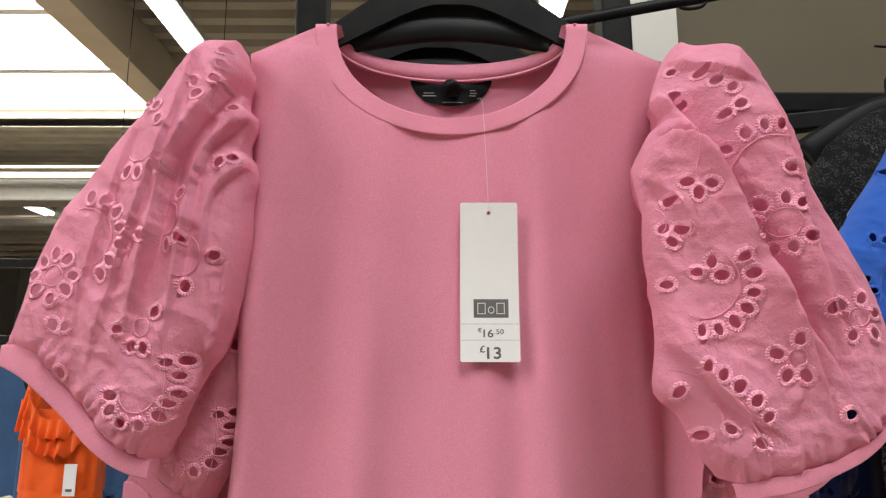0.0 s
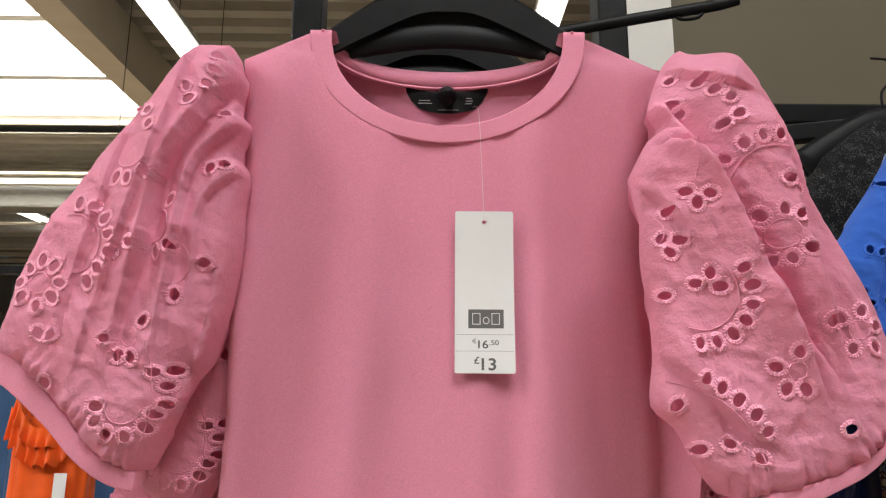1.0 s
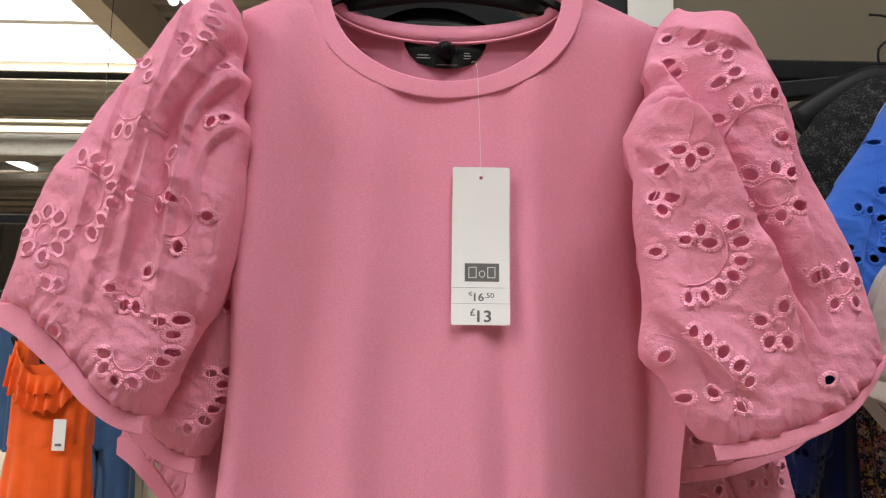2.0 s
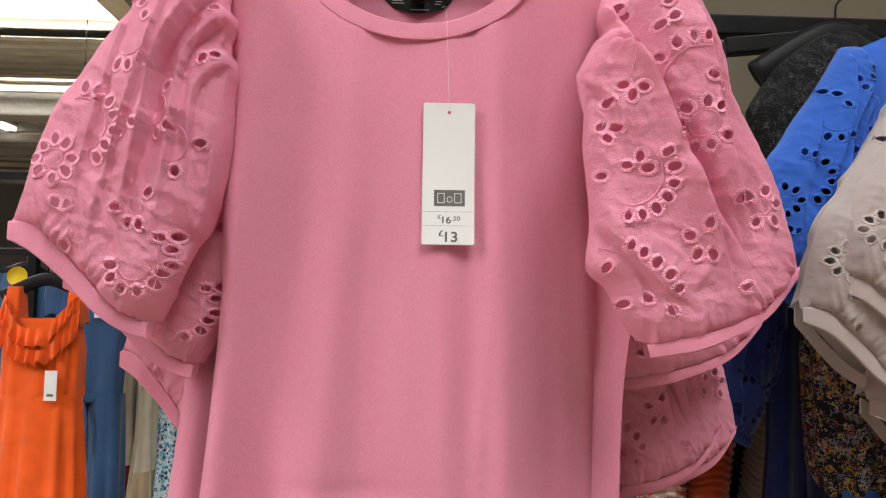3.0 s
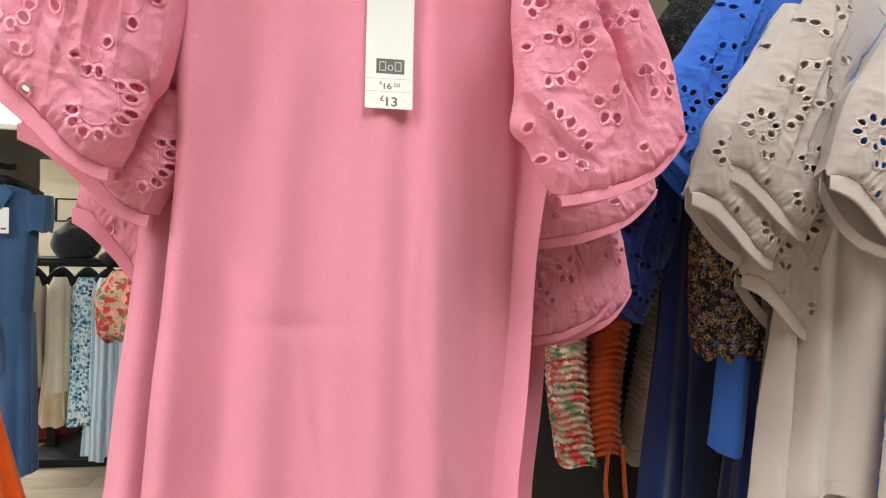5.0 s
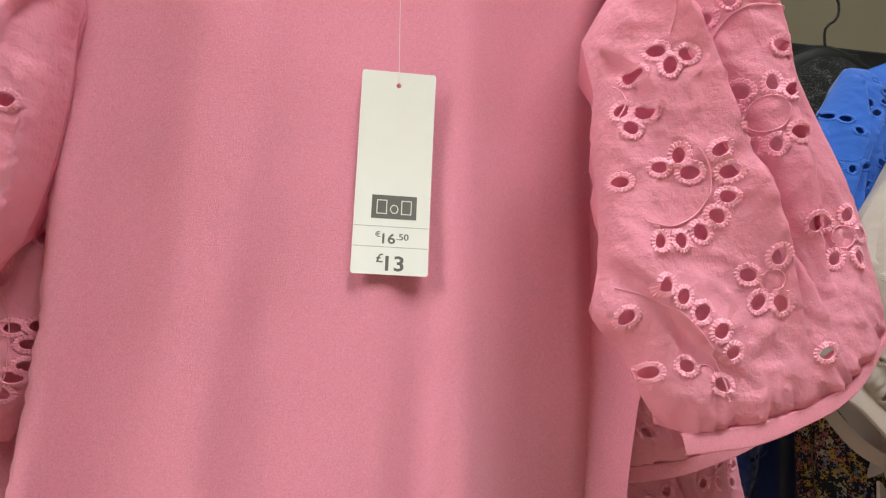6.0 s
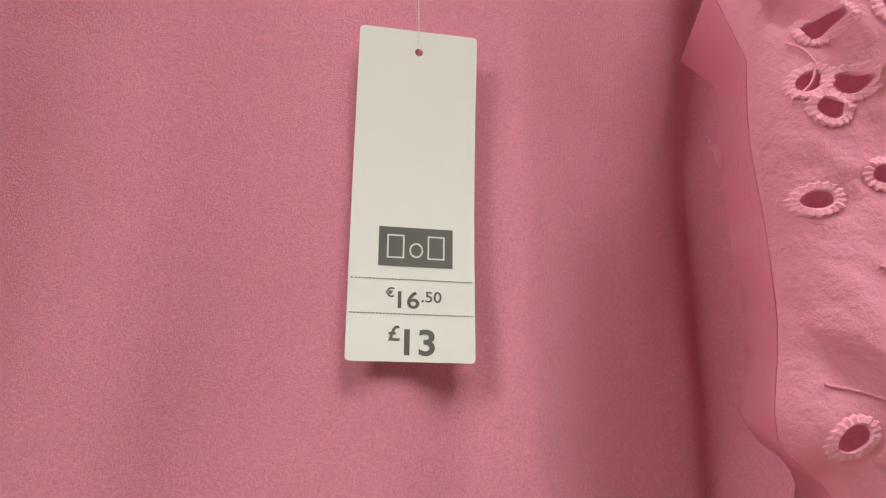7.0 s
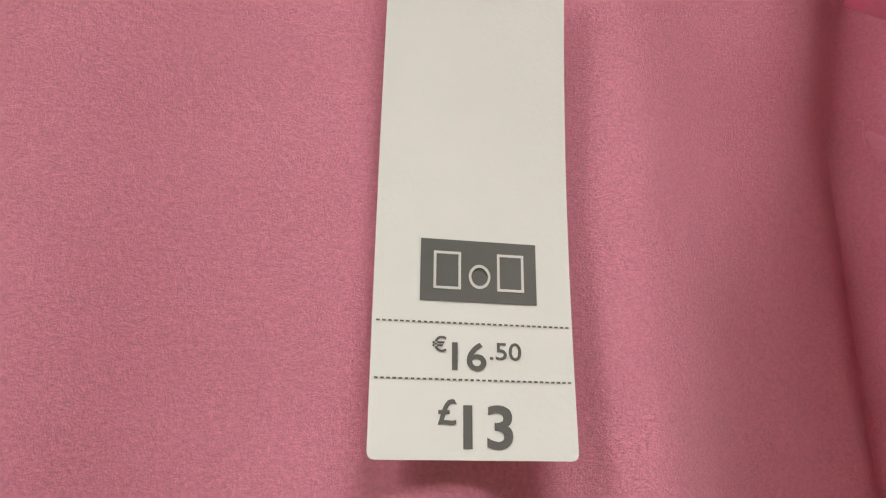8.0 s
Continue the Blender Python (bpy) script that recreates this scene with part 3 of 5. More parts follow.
def build_blouse(name, mats, label, group):
    """One blouse on its hanger, hanging from its origin at the shoulder seams."""
    top = thing(name, 0, 0, 0, label, "blouse", group)
    left, hem, right, neck = body_outline(0.080, 0.006)
    outline = np.vstack([left, hem[1:-1], right, neck])
    v, f = sheet(outline, [], 0.0075, 11)
    y = body_front(v, left, right)
    body = part("body", mesh("body", np.stack([v[:, 0], y, v[:, 1]], 1) * S, f, mats[0]), top, "plain jersey front with soft folds")
    left, hem, right, neck = body_outline(-0.002, -0.004)
    outline = np.vstack([left, hem[1:-1], right, neck])
    v, f = sheet(outline, [], 0.016, 12)
    d = np.minimum(v[:, 0] - np.interp(-v[:, 1], -left[:, 1], left[:, 0]), np.interp(-v[:, 1], -right[::-1, 1], right[::-1, 0]) - v[:, 0])
    s = np.clip(d / 0.05, 0, 1)
    y = 0.028 + 0.022 * np.sqrt(1 - (1 - s) ** 2) + 0.006 * np.sin(v[:, 0] * 60) * np.clip(-v[:, 1], 0, 1)
    part("back_panel", mesh("back_panel", np.stack([v[:, 0], y, v[:, 1]], 1) * S, f, mats[0]), top)
    # hem stitching
    k = np.linspace(0.03, 0.97, 120)
    lf, hm, rt, _ = body_outline(0.080, 0.006)
    line = np.stack([np.interp(k, np.linspace(0, 1, 50), hm[:, 0]), np.interp(k, np.linspace(0, 1, 50), hm[:, 1]) + 0.022], 1)
    yl = body_front(line, lf, rt)
    tube("hem_seam", [(x * S, (yy - 0.0006) * S, z * S) for (x, z), yy in zip(line, yl)], 0.0004 * S, mats[1], top, 5)
    # rib collar: one ring, front low, back high
    rows = []
    prof = ((0.0, 0.0014), (0.01, -0.0002), (0.03, -0.0005), (0.08, -0.0006), (0.2, -0.0006), (0.5, -0.0006), (0.8, -0.0006), (0.92, -0.0006), (0.97, -0.0005), (0.99, -0.0002), (1.0, 0.0014))
    a = np.linspace(0, math.pi, 60)
    for k, out in prof:
        w = 0.133 + (0.112 - 0.133) * k
        dep = 0.117 + (0.100 - 0.117) * k
        x, z = w * np.cos(a), 0.031 - dep * np.sin(a) ** 0.95
        yb = 0.009 * np.abs(np.cos(a)) ** 4 - 0.0018
        row = np.stack([x, yb + out, z], 1)
        # over the shoulder to the back
        far = np.array([(-0.0012, 0.009, 0.0025), (-0.0030, 0.019, 0.0020), (-0.0060, 0.030, -0.004)])
        rows.append(np.vstack([(row[0] + far)[::-1], row, row[-1] + far * (-1, 1, 1)]))
    n = 66
    fs = [(j * n + i, j * n + i + 1, (j + 1) * n + i + 1, (j + 1) * n + i) for j in range(len(rows) - 1) for i in range(n - 1)]
    collar = part("collar", mesh("collar", np.vstack(rows) * S, fs, mats[1]), top, "rib-knit crew neck band")
    rows = []
    for k, out in ((0.0, 0.002), (0.03, -0.001), (0.5, -0.003), (0.97, -0.001), (1.0, 0.002)):
        w = 0.124 + (0.108 - 0.124) * k
        dep = 0.043 + (0.024 - 0.043) * k
        x, z = w * np.cos(a), 0.031 - dep * np.sin(a) ** 0.8
        rows.append(np.stack([x, 0.010 + 0.035 * np.sin(a) ** 0.6 + out, z], 1))
    fs = [(j * 60 + i, j * 60 + i + 1, (j + 1) * 60 + i + 1, (j + 1) * 60 + i) for j in range(4) for i in range(59)]
    part("back_collar", mesh("back_collar", np.vstack(rows) * S, fs, mats[1]), collar)
    line = [(0.1205 * math.cos(c) * S, (0.0085 + 0.035 * math.sin(c) ** 0.6 - 0.003) * S, (0.031 - 0.0445 * math.sin(c) ** 0.8) * S) for c in a]
    tube("neck_tape", line, 0.0016 * S, mats[1], collar, 5)
    for s, bits in (("left", (L_SIL, L_GATHER, L_INNER, L_SEAM, L_CUFF, L_FOLD, L_UP + L_LOW, -0.026, -0.010, 0.032, 21)), ("right", (R_SIL, R_GATHER, R_INNER, R_SEAM, R_CUFF, R_FOLD, R_UP + R_MID + R_LOW, -0.062, -0.038, 0.021, 22))):
        Sleeve(*bits).build(top, mats)
    return top


def build_hanger(name, group):
    """A moulded black plastic hanger with sloping arms, a tie bar and a steel hook."""
    top = thing(name, 0, 0, 0, "moulded black plastic clothes hanger with a steel hook", "hanger", group)
    arm = along([(-0.165, 0.000), (-0.13, 0.020), (-0.075, 0.056), (-0.03, 0.082), (0, 0.088), (0.03, 0.082), (0.075, 0.056), (0.13, 0.020), (0.165, 0.000)], 48)
    rows = []
    for x, z in arm:
        k = 1 - abs(x) / 0.17
        hgt, th = 0.009 + 0.016 * k ** 0.7, 0.006 + 0.008 * (1 - k)
        rows.append([(x, 0.032 - th, z - hgt), (x, 0.032 - th, z + hgt * 0.6), (x, 0.032 - th * 0.4, z + hgt), (x, 0.032 + th * 0.4, z + hgt), (x, 0.032 + th, z + hgt * 0.6), (x, 0.032 + th, z - hgt)])
    verts = [np.array(q) * S for r in rows for q in r]
    fs = [(i * 6 + k, i * 6 + (k + 1) % 6, (i + 1) * 6 + (k + 1) % 6, (i + 1) * 6 + k) for i in range(47) for k in range(6)] + [tuple(range(6)), tuple(range(47 * 6, 48 * 6))[::-1]]
    part("shoulder_bar", mesh("shoulder_bar", verts, fs, black_plastic, False), top)
    bar = along([(-0.10, 0.026), (-0.05, 0.036), (0, 0.040), (0.05, 0.036), (0.10, 0.026)], 20)
    tube("tie_bar", [(x * S, 0.032 * S, z * S) for x, z in bar], 0, black_plastic, top, 8, flat=(0.013 * S, 0.004 * S))
    wx = np.linspace(-0.085, 0.085, 18)
    top_z, low_z = np.interp(wx, arm[:, 0], arm[:, 1]) - 0.012, np.interp(wx, bar[:, 0], bar[:, 1]) - 0.012
    ring = [(x, z) for x, z in zip(wx, top_z)] + [(x, z) for x, z in zip(wx[::-1], low_z[::-1])]
    m_ = len(ring)
    verts = [(x * S, yy * S, z * S) for yy in (0.0335, 0.0365) for x, z in ring]
    fs = [(i, i + 1, 34 - i, 35 - i) for i in range(17)] + [(m_ + 35 - i, m_ + 34 - i, m_ + i + 1, m_ + i) for i in range(17)] + [(i, m_ + i, m_ + (i + 1) % m_, (i + 1) % m_) for i in range(m_)]
    part("web", mesh("web", verts, fs, black_plastic, False), top)
    hook = [(0, 0.032, 0.095), (0, 0.032, 0.135), (0.010, 0.032, 0.150), (0.026, 0.032, 0.162), (0.030, 0.032, 0.178), (0.022, 0.032, 0.194), (0.004, 0.032, 0.200), (-0.012, 0.032, 0.192)]
    tube("hook", along(hook, 30) * S, 0.0022 * S, black_metal, top, 8)
    return top


chrome = plain("chrome", (0.55, 0.55, 0.56), rough=0.25, metal=1.0)


def unit(x, y, z):
    """A place given in units of the walk, in metres."""
    return Vector((S * x, S * y, EYE + S * (z - 1.45)))


PINK_LABEL = "pink jersey blouse with eyelet-embroidered puff sleeves on a hanger"
pink = build_blouse("blouse", pink_set, PINK_LABEL, "pink blouses on one arm")
pink.matrix_basis = Matrix.Translation(unit(0.008, 0.6, 1.755))
hanger = build_hanger("hanger", "hangers")
hanger.matrix_basis = pink.matrix_basis.copy()
# further back: x, y, z, turn, lean, body width, then each sleeve's offset and width
PINK_AT = [
    (-0.006, 0.672, 1.745, 1.0, 0.4, 1.17, 1.0, (0.035, 0.0, -0.030, 1.02), (-0.002, 0.060, -0.030, 1.18)),
    (0.002, 0.735, 1.735, -1.0, -0.4, 1.29, 1.04, (-0.020, 0.0, -0.090, 0.80), (0.060, 0.060, -0.135, 0.85)),
    (0.010, 0.800, 1.720, 1.6, 0.5, 1.33, 1.20, (0.040, 0.0, -0.085, 0.80), (0.070, 0.030, -0.125, 0.93)),
]
for x, y, z, turn, lean, wide, tall, left_at, right_at in PINK_AT:
    m = Matrix.Translation(unit(x, y, z)) @ pose(0, 0, 0, 0, lean, turn)
    back = copy_thing(pink, m)
    for o in back.children:
        # larger sizes hang behind, their sleeves pressed in and sunk lower
        if o.name.startswith("sleeve"):
            at = left_at if o.data.vertices[0].co.x < 0 else right_at
            o.location = at[:3]
            o.scale.x = at[3]
        elif o.name.startswith(("body", "back_panel", "hem")):
            o.scale = (wide, 1.0, tall)
    copy_thing(hanger, m)


def recolour(ob, mats):
    """Own meshes in other cloth for a copied blouse."""
    swap = dict(zip(pink_set, mats))
    for o in ob.children_recursive:
        me = o.data.copy()
        me.materials[0] = swap.get(me.materials[0], me.materials[0])
        o.data = me
    return ob


white = recolour(copy_thing(pink, pose(0, 0, 0)), white_set)
white.name = "white_blouse"
tagged(white, "off-white blouse with eyelet puff sleeves on a hanger", "blouse", "white blouses on the next arm")
blue = recolour(copy_thing(pink, pose(0, 0, 0)), blue_set)
blue.name = "blue_blouse"
tagged(blue, "royal blue blouse with eyelet puff sleeves on a hanger", "blouse", "blue blouses on the next arm")
# a blue blouse deep in shade, the shade put into its cloth colour
navy_blouse = recolour(copy_thing(pink, pose(0, 0, 0)), shaded_blue_set)
navy_blouse.name = "navy_blouse"
tagged(navy_blouse, "royal blue blouse with eyelet puff sleeves, shade painted into its colour, hanging low behind the others", "blouse", "blue blouses on the next arm")
STACK = [(white, 0.955, 0.89, 1.72, 3, 1.13), (blue, 0.94, 0.97, 1.82, -2, 1.13), (white, 1.116, 0.785, 1.745, 2, 1.13), (blue, 1.15, 0.83, 1.76, 3, 1.1), (white, 0.997, 0.84, 1.755, -2, 1.1), (white, 1.07, 0.92, 1.60, 2, 1.16), (navy_blouse, 0.86, 1.10, 1.60, -3, 1.13)]
done = set()
for ob, x, y, z, turn, size in STACK:
    m = Matrix.Translation(unit(x, y, z)) @ pose(0, 0, 0, 0, 0, turn)
    if ob in done:
        copy_thing(ob, m @ Matrix.Diagonal((1.0, 1.0, size / 1.13, 1.0)))
    else:
        ob.matrix_basis = m @ Matrix.Diagonal((1.13, 1.0, 1.13, 1.0))
        done.add(ob)
    if y < 1.08:
        copy_thing(hanger, m)

# ---- what only the foremost blouse carries: size label, security pin, price tag ----
origin = unit(0.008, 0.6, 1.755)
neck_label = thing("neck_label", *origin, "black satin size label sewn inside the neck", "label", "")
k = np.linspace(-1, 1, 17)
rows = [np.stack([w * k, 0.049 - 0.004 * np.cos(k * 1.5), z + 0.007 * k * k], 1) for w, z in ((0.042, -0.015), (0.041, -0.021), (0.036, -0.030), (0.028, -0.038))]
fs = [(j * 17 + i, j * 17 + i + 1, (j + 1) * 17 + i + 1, (j + 1) * 17 + i) for j in range(3) for i in range(16)]
part("label_cloth", mesh("label_cloth", np.vstack(rows) * S, fs, label_black), neck_label)
bm = bmesh.new()
for x0, x1, z in ((-0.028, -0.017, -0.0225), (-0.029, -0.015, -0.0255), (0.019, 0.025, -0.020), (0.019, 0.026, -0.0228), (0.018, 0.025, -0.0256), (-0.009, 0.012, -0.0325)):
    box(bm, x0 * S, x1 * S, 0.0432 * S, 0.0436 * S, (z - 0.0025) * S, (z - 0.0018) * S)
part("printed_bars", bm_mesh("printed_bars", bm, plain("grey_print", (0.30, 0.30, 0.30), rough=0.6)), neck_label, "small pale lines of print")
pin = thing("security_pin", *origin, "round black security pin through the neck label", "security tag")
bm = bmesh.new()
prof = [(0.0001, -0.012), (0.003, -0.0115), (0.006, -0.008), (0.0095, -0.002), (0.0095, 0.002), (0.008, 0.004), (0.0001, 0.004)]
rings = [[bm.verts.new((r * math.cos(c) * S, (0.038 + d) * S, (-0.022 + r * math.sin(c)) * S)) for c in np.linspace(0, 2 * math.pi, 24, endpoint=False)] for r, d in prof]
for a1, b1 in zip(rings, rings[1:]):
    for i in range(24):
        bm.faces.new((a1[i], a1[(i + 1) % 24], b1[(i + 1) % 24], b1[i]))
part("pin_head", bm_mesh("pin_head", bm, black_plastic, True), pin)

# price tag, 52 x 141 units
tag = thing("price_tag", *unit(0.0412, 0.592, 1.6025), "white card price tag hanging by a clear thread", "price tag", rz=-0.6)
TW, TH, TT = 0.0258, 0.1425, 0.0005


def tag_y(x, z):
    """The card bows a little along its length."""
    k = -z / TH
    return 0.0035 * math.sin(k * math.pi) - 0.0015 * k


r = 0.0018
corner = [(TW - r + r * math.cos(c), -r + r * math.sin(c)) for c in np.linspace(0, math.pi / 2, 5)]
out = corner + [(-x, z) for x, z in corner[::-1]]
low = [(-x * 1.01, -TH - z) for x, z in corner]
out += low + [(-x, z) for x, z in low[::-1]]
out = np.array(out)
dense = []
for p, q in zip(out, np.roll(out, -1, 0)):
    m = max(1, int(np.hypot(*(q - p)) / 0.006))
    dense += [p + (q - p) * i / m for i in range(m)]
v, f = sheet(np.array(dense), [((0.0, -0.0095), 0.0018, 0.0018, 0.0)], 0.006, 31)
n0 = len(v)
verts = [(x * S, tag_y(x, z) * S, z * S) for x, z in v] + [(x * S, (tag_y(x, z) + TT) * S, z * S) for x, z in v]
count = {}
for t in f:
    for i in range(3):
        e = (t[i], t[(i + 1) % 3])
        count[frozenset(e)] = count.get(frozenset(e), []) + [e]
faces = [tuple(t) for t in f] + [tuple(i + n0 for i in t[::-1]) for t in f]
faces += [(e[0][0], e[0][1], e[0][1] + n0, e[0][0] + n0) for e in count.values() if len(e) == 1]
me = mesh("card", verts, faces, card, False)
part("card", me, tag)


def on_tag(bm, x0, x1, z0, z1, up=0.00015):
    """A thin printed patch that follows the card."""
    m = max(2, int(abs(z1 - z0) / 0.004))
    vs = []
    for i in range(m + 1):
        z = z0 + (z1 - z0) * i / m
        vs.append([bm.verts.new((x * S, (tag_y(x, z) - up) * S, z * S)) for x in (x0, x1)])
    for a1, b1 in zip(vs, vs[1:]):
        bm.faces.new((a1[0], a1[1], b1[1], b1[0]))


bm = bmesh.new()
on_tag(bm, -0.0142, 0.0166, -0.0876, -0.1040)
logo = part("logo_block", bm_mesh("logo_block", bm, ink), tag, "dark grey printed block")
bm = bmesh.new()
for cx in (-0.0072, 0.0096):
    on_tag(bm, cx - 0.0036, cx - 0.0029, -0.0908, -0.1008, 0.0003)
    on_tag(bm, cx + 0.0029, cx + 0.0036, -0.0908, -0.1008, 0.0003)
    on_tag(bm, cx - 0.0029, cx + 0.0029, -0.0908, -0.0915, 0.0003)
    on_tag(bm, cx - 0.0029, cx + 0.0029, -0.1001, -0.1008, 0.0003)
for i in range(20):
    c0, c1 = 2 * math.pi * i / 20, 2 * math.pi * (i + 1) / 20
    q = [bm.verts.new(((0.0013 + rr * math.cos(c)) * S, (tag_y(0, -0.097) - 0.0004) * S, (-0.0972 + rr * 1.1 * math.sin(c)) * S)) for rr, c in ((0.0022, c0), (0.0022, c1), (0.0029, c1), (0.0029, c0))]
    bm.faces.new(q)
part("logo_print", bm_mesh("logo_print", bm, pale_ink), logo, "pale plain strokes")
for z in (-0.1095, -0.1236):
    bm = bmesh.new()
    for i in range(34):
        x = -TW + 0.0008 + (2 * TW - 0.001) * i / 34
        on_tag(bm, x, x + 0.0009, z - 0.00022, z + 0.00022)
    part("perforation", bm_mesh("perforation", bm, ink), tag)


def written(text, x, z, size, bold, name):
    cu = bpy.data.curves.new(name, "FONT")
    cu.body, cu.size, cu.offset, cu.align_x, cu.extrude = text, size * S, bold * S, "LEFT", 0.00001
    ob = new("print", cu)
    dg = bpy.context.evaluated_depsgraph_get()
    me = bpy.data.meshes.new_from_object(ob.evaluated_get(dg))
    bpy.data.objects.remove(ob)
    me.materials.clear()
    me.materials.append(ink)
    o = part(name, me, tag)
    lean = math.degrees(math.atan((tag_y(0, z + size * 0.7) - tag_y(0, z)) / (size * 0.7)))
    o.matrix_basis = pose(x * S, (tag_y(0, z) - 0.00015) * S, z * S, 90 - lean, 0, 0) @ Matrix.Diagonal((1.15, 1.0, 1.0, 1.0))
    return o


written("€", -0.0109, -0.1168, 0.0052, 0.00006, "price_euro")
written("16", -0.0079, -0.1211, 0.0096, 0.00016, "price_euro")
written(".50", 0.0035, -0.1184, 0.0062, 0.00006, "price_euro")
written("£", -0.0097, -0.1342, 0.0084, 0.00012, "price_pound")
written("13", -0.0060, -0.1396, 0.0142, 0.00028, "price_pound")
thread_path = along([(0.034, 0.640, 1.722), (0.0365, 0.594, 1.700), (0.0385, 0.590, 1.66), (0.0405, 0.592, 1.61), (0.0412, 0.591, 1.5935)], 40)
tube("tag_thread", [unit(*p) for p in thread_path], 0.00019, nylon, None, 5)
tagged(bpy.data.objects["tag_thread"], "clear nylon thread that holds the price tag", "thread")
loose = along([(0.171, 0.576, 1.536), (0.179, 0.573, 1.541), (0.193, 0.588, 1.548)], 12)
tube("loose_thread", [unit(*p) for p in loose], 0.00028, thread, None, 5)
tagged(bpy.data.objects["loose_thread"], "short loose pink thread at the sleeve seam", "thread")

# ---- the shop: shell ----
def wood_floor():
    m, n, l, b = nodes_of("vinyl_planks")
    co = n.new("ShaderNodeTexCoord").outputs["Object"]
    br = n.new("ShaderNodeTexBrick")
    br.inputs["Scale"].default_value = 1.0
    br.inputs["Brick Width"].default_value, br.inputs["Row Height"].default_value = 1.2, 0.15
    br.inputs["Mortar Size"].default_value = 0.002
    br.inputs["Color1"].default_value, br.inputs["Color2"].default_value, br.inputs["Mortar"].default_value = (0.40, 0.32, 0.23, 1), (0.30, 0.235, 0.17, 1), (0.15, 0.12, 0.09, 1)
    l.new(co, br.inputs["Vector"])
    mp = n.new("ShaderNodeMapping")
    mp.inputs["Scale"].default_value = (1.5, 22, 1)
    l.new(co, mp.inputs[0])
    g = noise_node(n, l, 4, 6, mp.outputs[0])
    mx = n.new("ShaderNodeMixRGB")
    mx.blend_type, mx.inputs[0].default_value = "OVERLAY", 0.55
    l.new(br.outputs[0], mx.inputs[1])
    l.new(g.outputs[0], mx.inputs[2])
    l.new(mx.outputs[0], b.inputs["Base Color"])
    b.inputs["Roughness"].default_value = 0.42
    return m


def ribbed(name, color, pitch):
    m, n, l, b = nodes_of(name)
    co = n.new("ShaderNodeTexCoord").outputs["Object"]
    t = noise_node(n, l, 2.0, 5, co)
    r_ = ramp(n, l, t.outputs[0], [(0.3, shade(color, 0.85)), (0.7, shade(color, 1.1))])
    l.new(r_.outputs[0], b.inputs["Base Color"])
    b.inputs["Roughness"].default_value = 0.6
    return m


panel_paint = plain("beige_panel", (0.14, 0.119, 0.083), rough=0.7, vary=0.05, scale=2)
cream = plain("cream_paint", (0.62, 0.56, 0.45), rough=0.7, vary=0.05, scale=2)
wall_paint = plain("wall_paint", (0.33, 0.32, 0.30), rough=0.7, vary=0.05, scale=2)
wall_white = plain("white_board", (0.70, 0.69, 0.66), rough=0.6, vary=0.03, scale=3)
deck_paint = ribbed("ceiling_deck", (0.30, 0.275, 0.225), 0.3)
beam_paint = plain("beam_paint", (0.50, 0.44, 0.34), rough=0.6, vary=0.06, scale=3)
duct_paint = plain("dark_void", (0.20, 0.185, 0.16), rough=0.8)
skylight_glow = glow("skylight_panel", (1.0, 0.99, 0.97), 3.2)
tube_glow = glow("fluorescent", (1.0, 0.98, 0.93), 5.0)
X0, X1, Y0, Y1, H = -14.0, 9.0, -9.0, 22.0, 5.3


def structure(ob, label):
    return tagged(ob, label, kind="structure")


structure(block("floor", X0, X1, Y0, Y1, -0.2, 0.0, wood_floor()), "light wood-effect vinyl plank floor")
structure(block("wall_west", X0 - 0.2, X0, Y0, Y1, 0, H, wall_paint), "plain grey shop wall")
structure(block("wall_east", X1, X1 + 0.2, Y0, Y1, 0, H, wall_paint), "plain grey shop wall")
structure(block("wall_north", X0, X1, Y1, Y1 + 0.2, 0, H, wall_paint), "plain grey shop wall")
structure(block("wall_south", X0, X1, Y0 - 0.2, Y0, 0, H, wall_paint), "plain grey shop wall")
# only the first is seen; the other two are added to light the blouses
SKYLIGHTS = [(-8.6, -4.0, 5.6, 10.3), (-0.3, 2.1, -3.2, -0.8), (-6.4, -3.8, -3.8, -1.2)]
# profiled metal deck with the skylights left open
xs = sorted({X0, X1, *(v for s in SKYLIGHTS for v in s[:2])})
ys = sorted({Y0, Y1, *(v for s in SKYLIGHTS for v in s[2:])})
verts, faces = [], []
for xa, xb in zip(xs, xs[1:]):
    for ya, yb in zip(ys, ys[1:]):
        if any(s[0] <= xa and xb <= s[1] and s[2] <= ya and yb <= s[3] for s in SKYLIGHTS):
            continue
        y = ya
        while y < yb - 1e-6:
            y1 = min(y + 0.33, yb)
            k = len(verts)
            w = y1 - y
            for yy, zz in ((y, H), (y + 0.45 * w, H), (y + 0.55 * w, H + 0.09), (y + 0.9 * w, H + 0.09), (y1, H)):
                verts += [(xa, yy, zz), (xb, yy, zz)]
            faces += [(k + 2 * i, k + 2 * i + 1, k + 2 * i + 3, k + 2 * i + 2) for i in range(4)]
            y = y1
structure(new("ceiling", mesh("ceiling", verts, faces, deck_paint, False)), "profiled metal roof deck seen from below")
structure(block("roof", X0, X1, Y0, Y1, H + 0.9, H + 1.0, deck_paint), "flat roof above the deck")
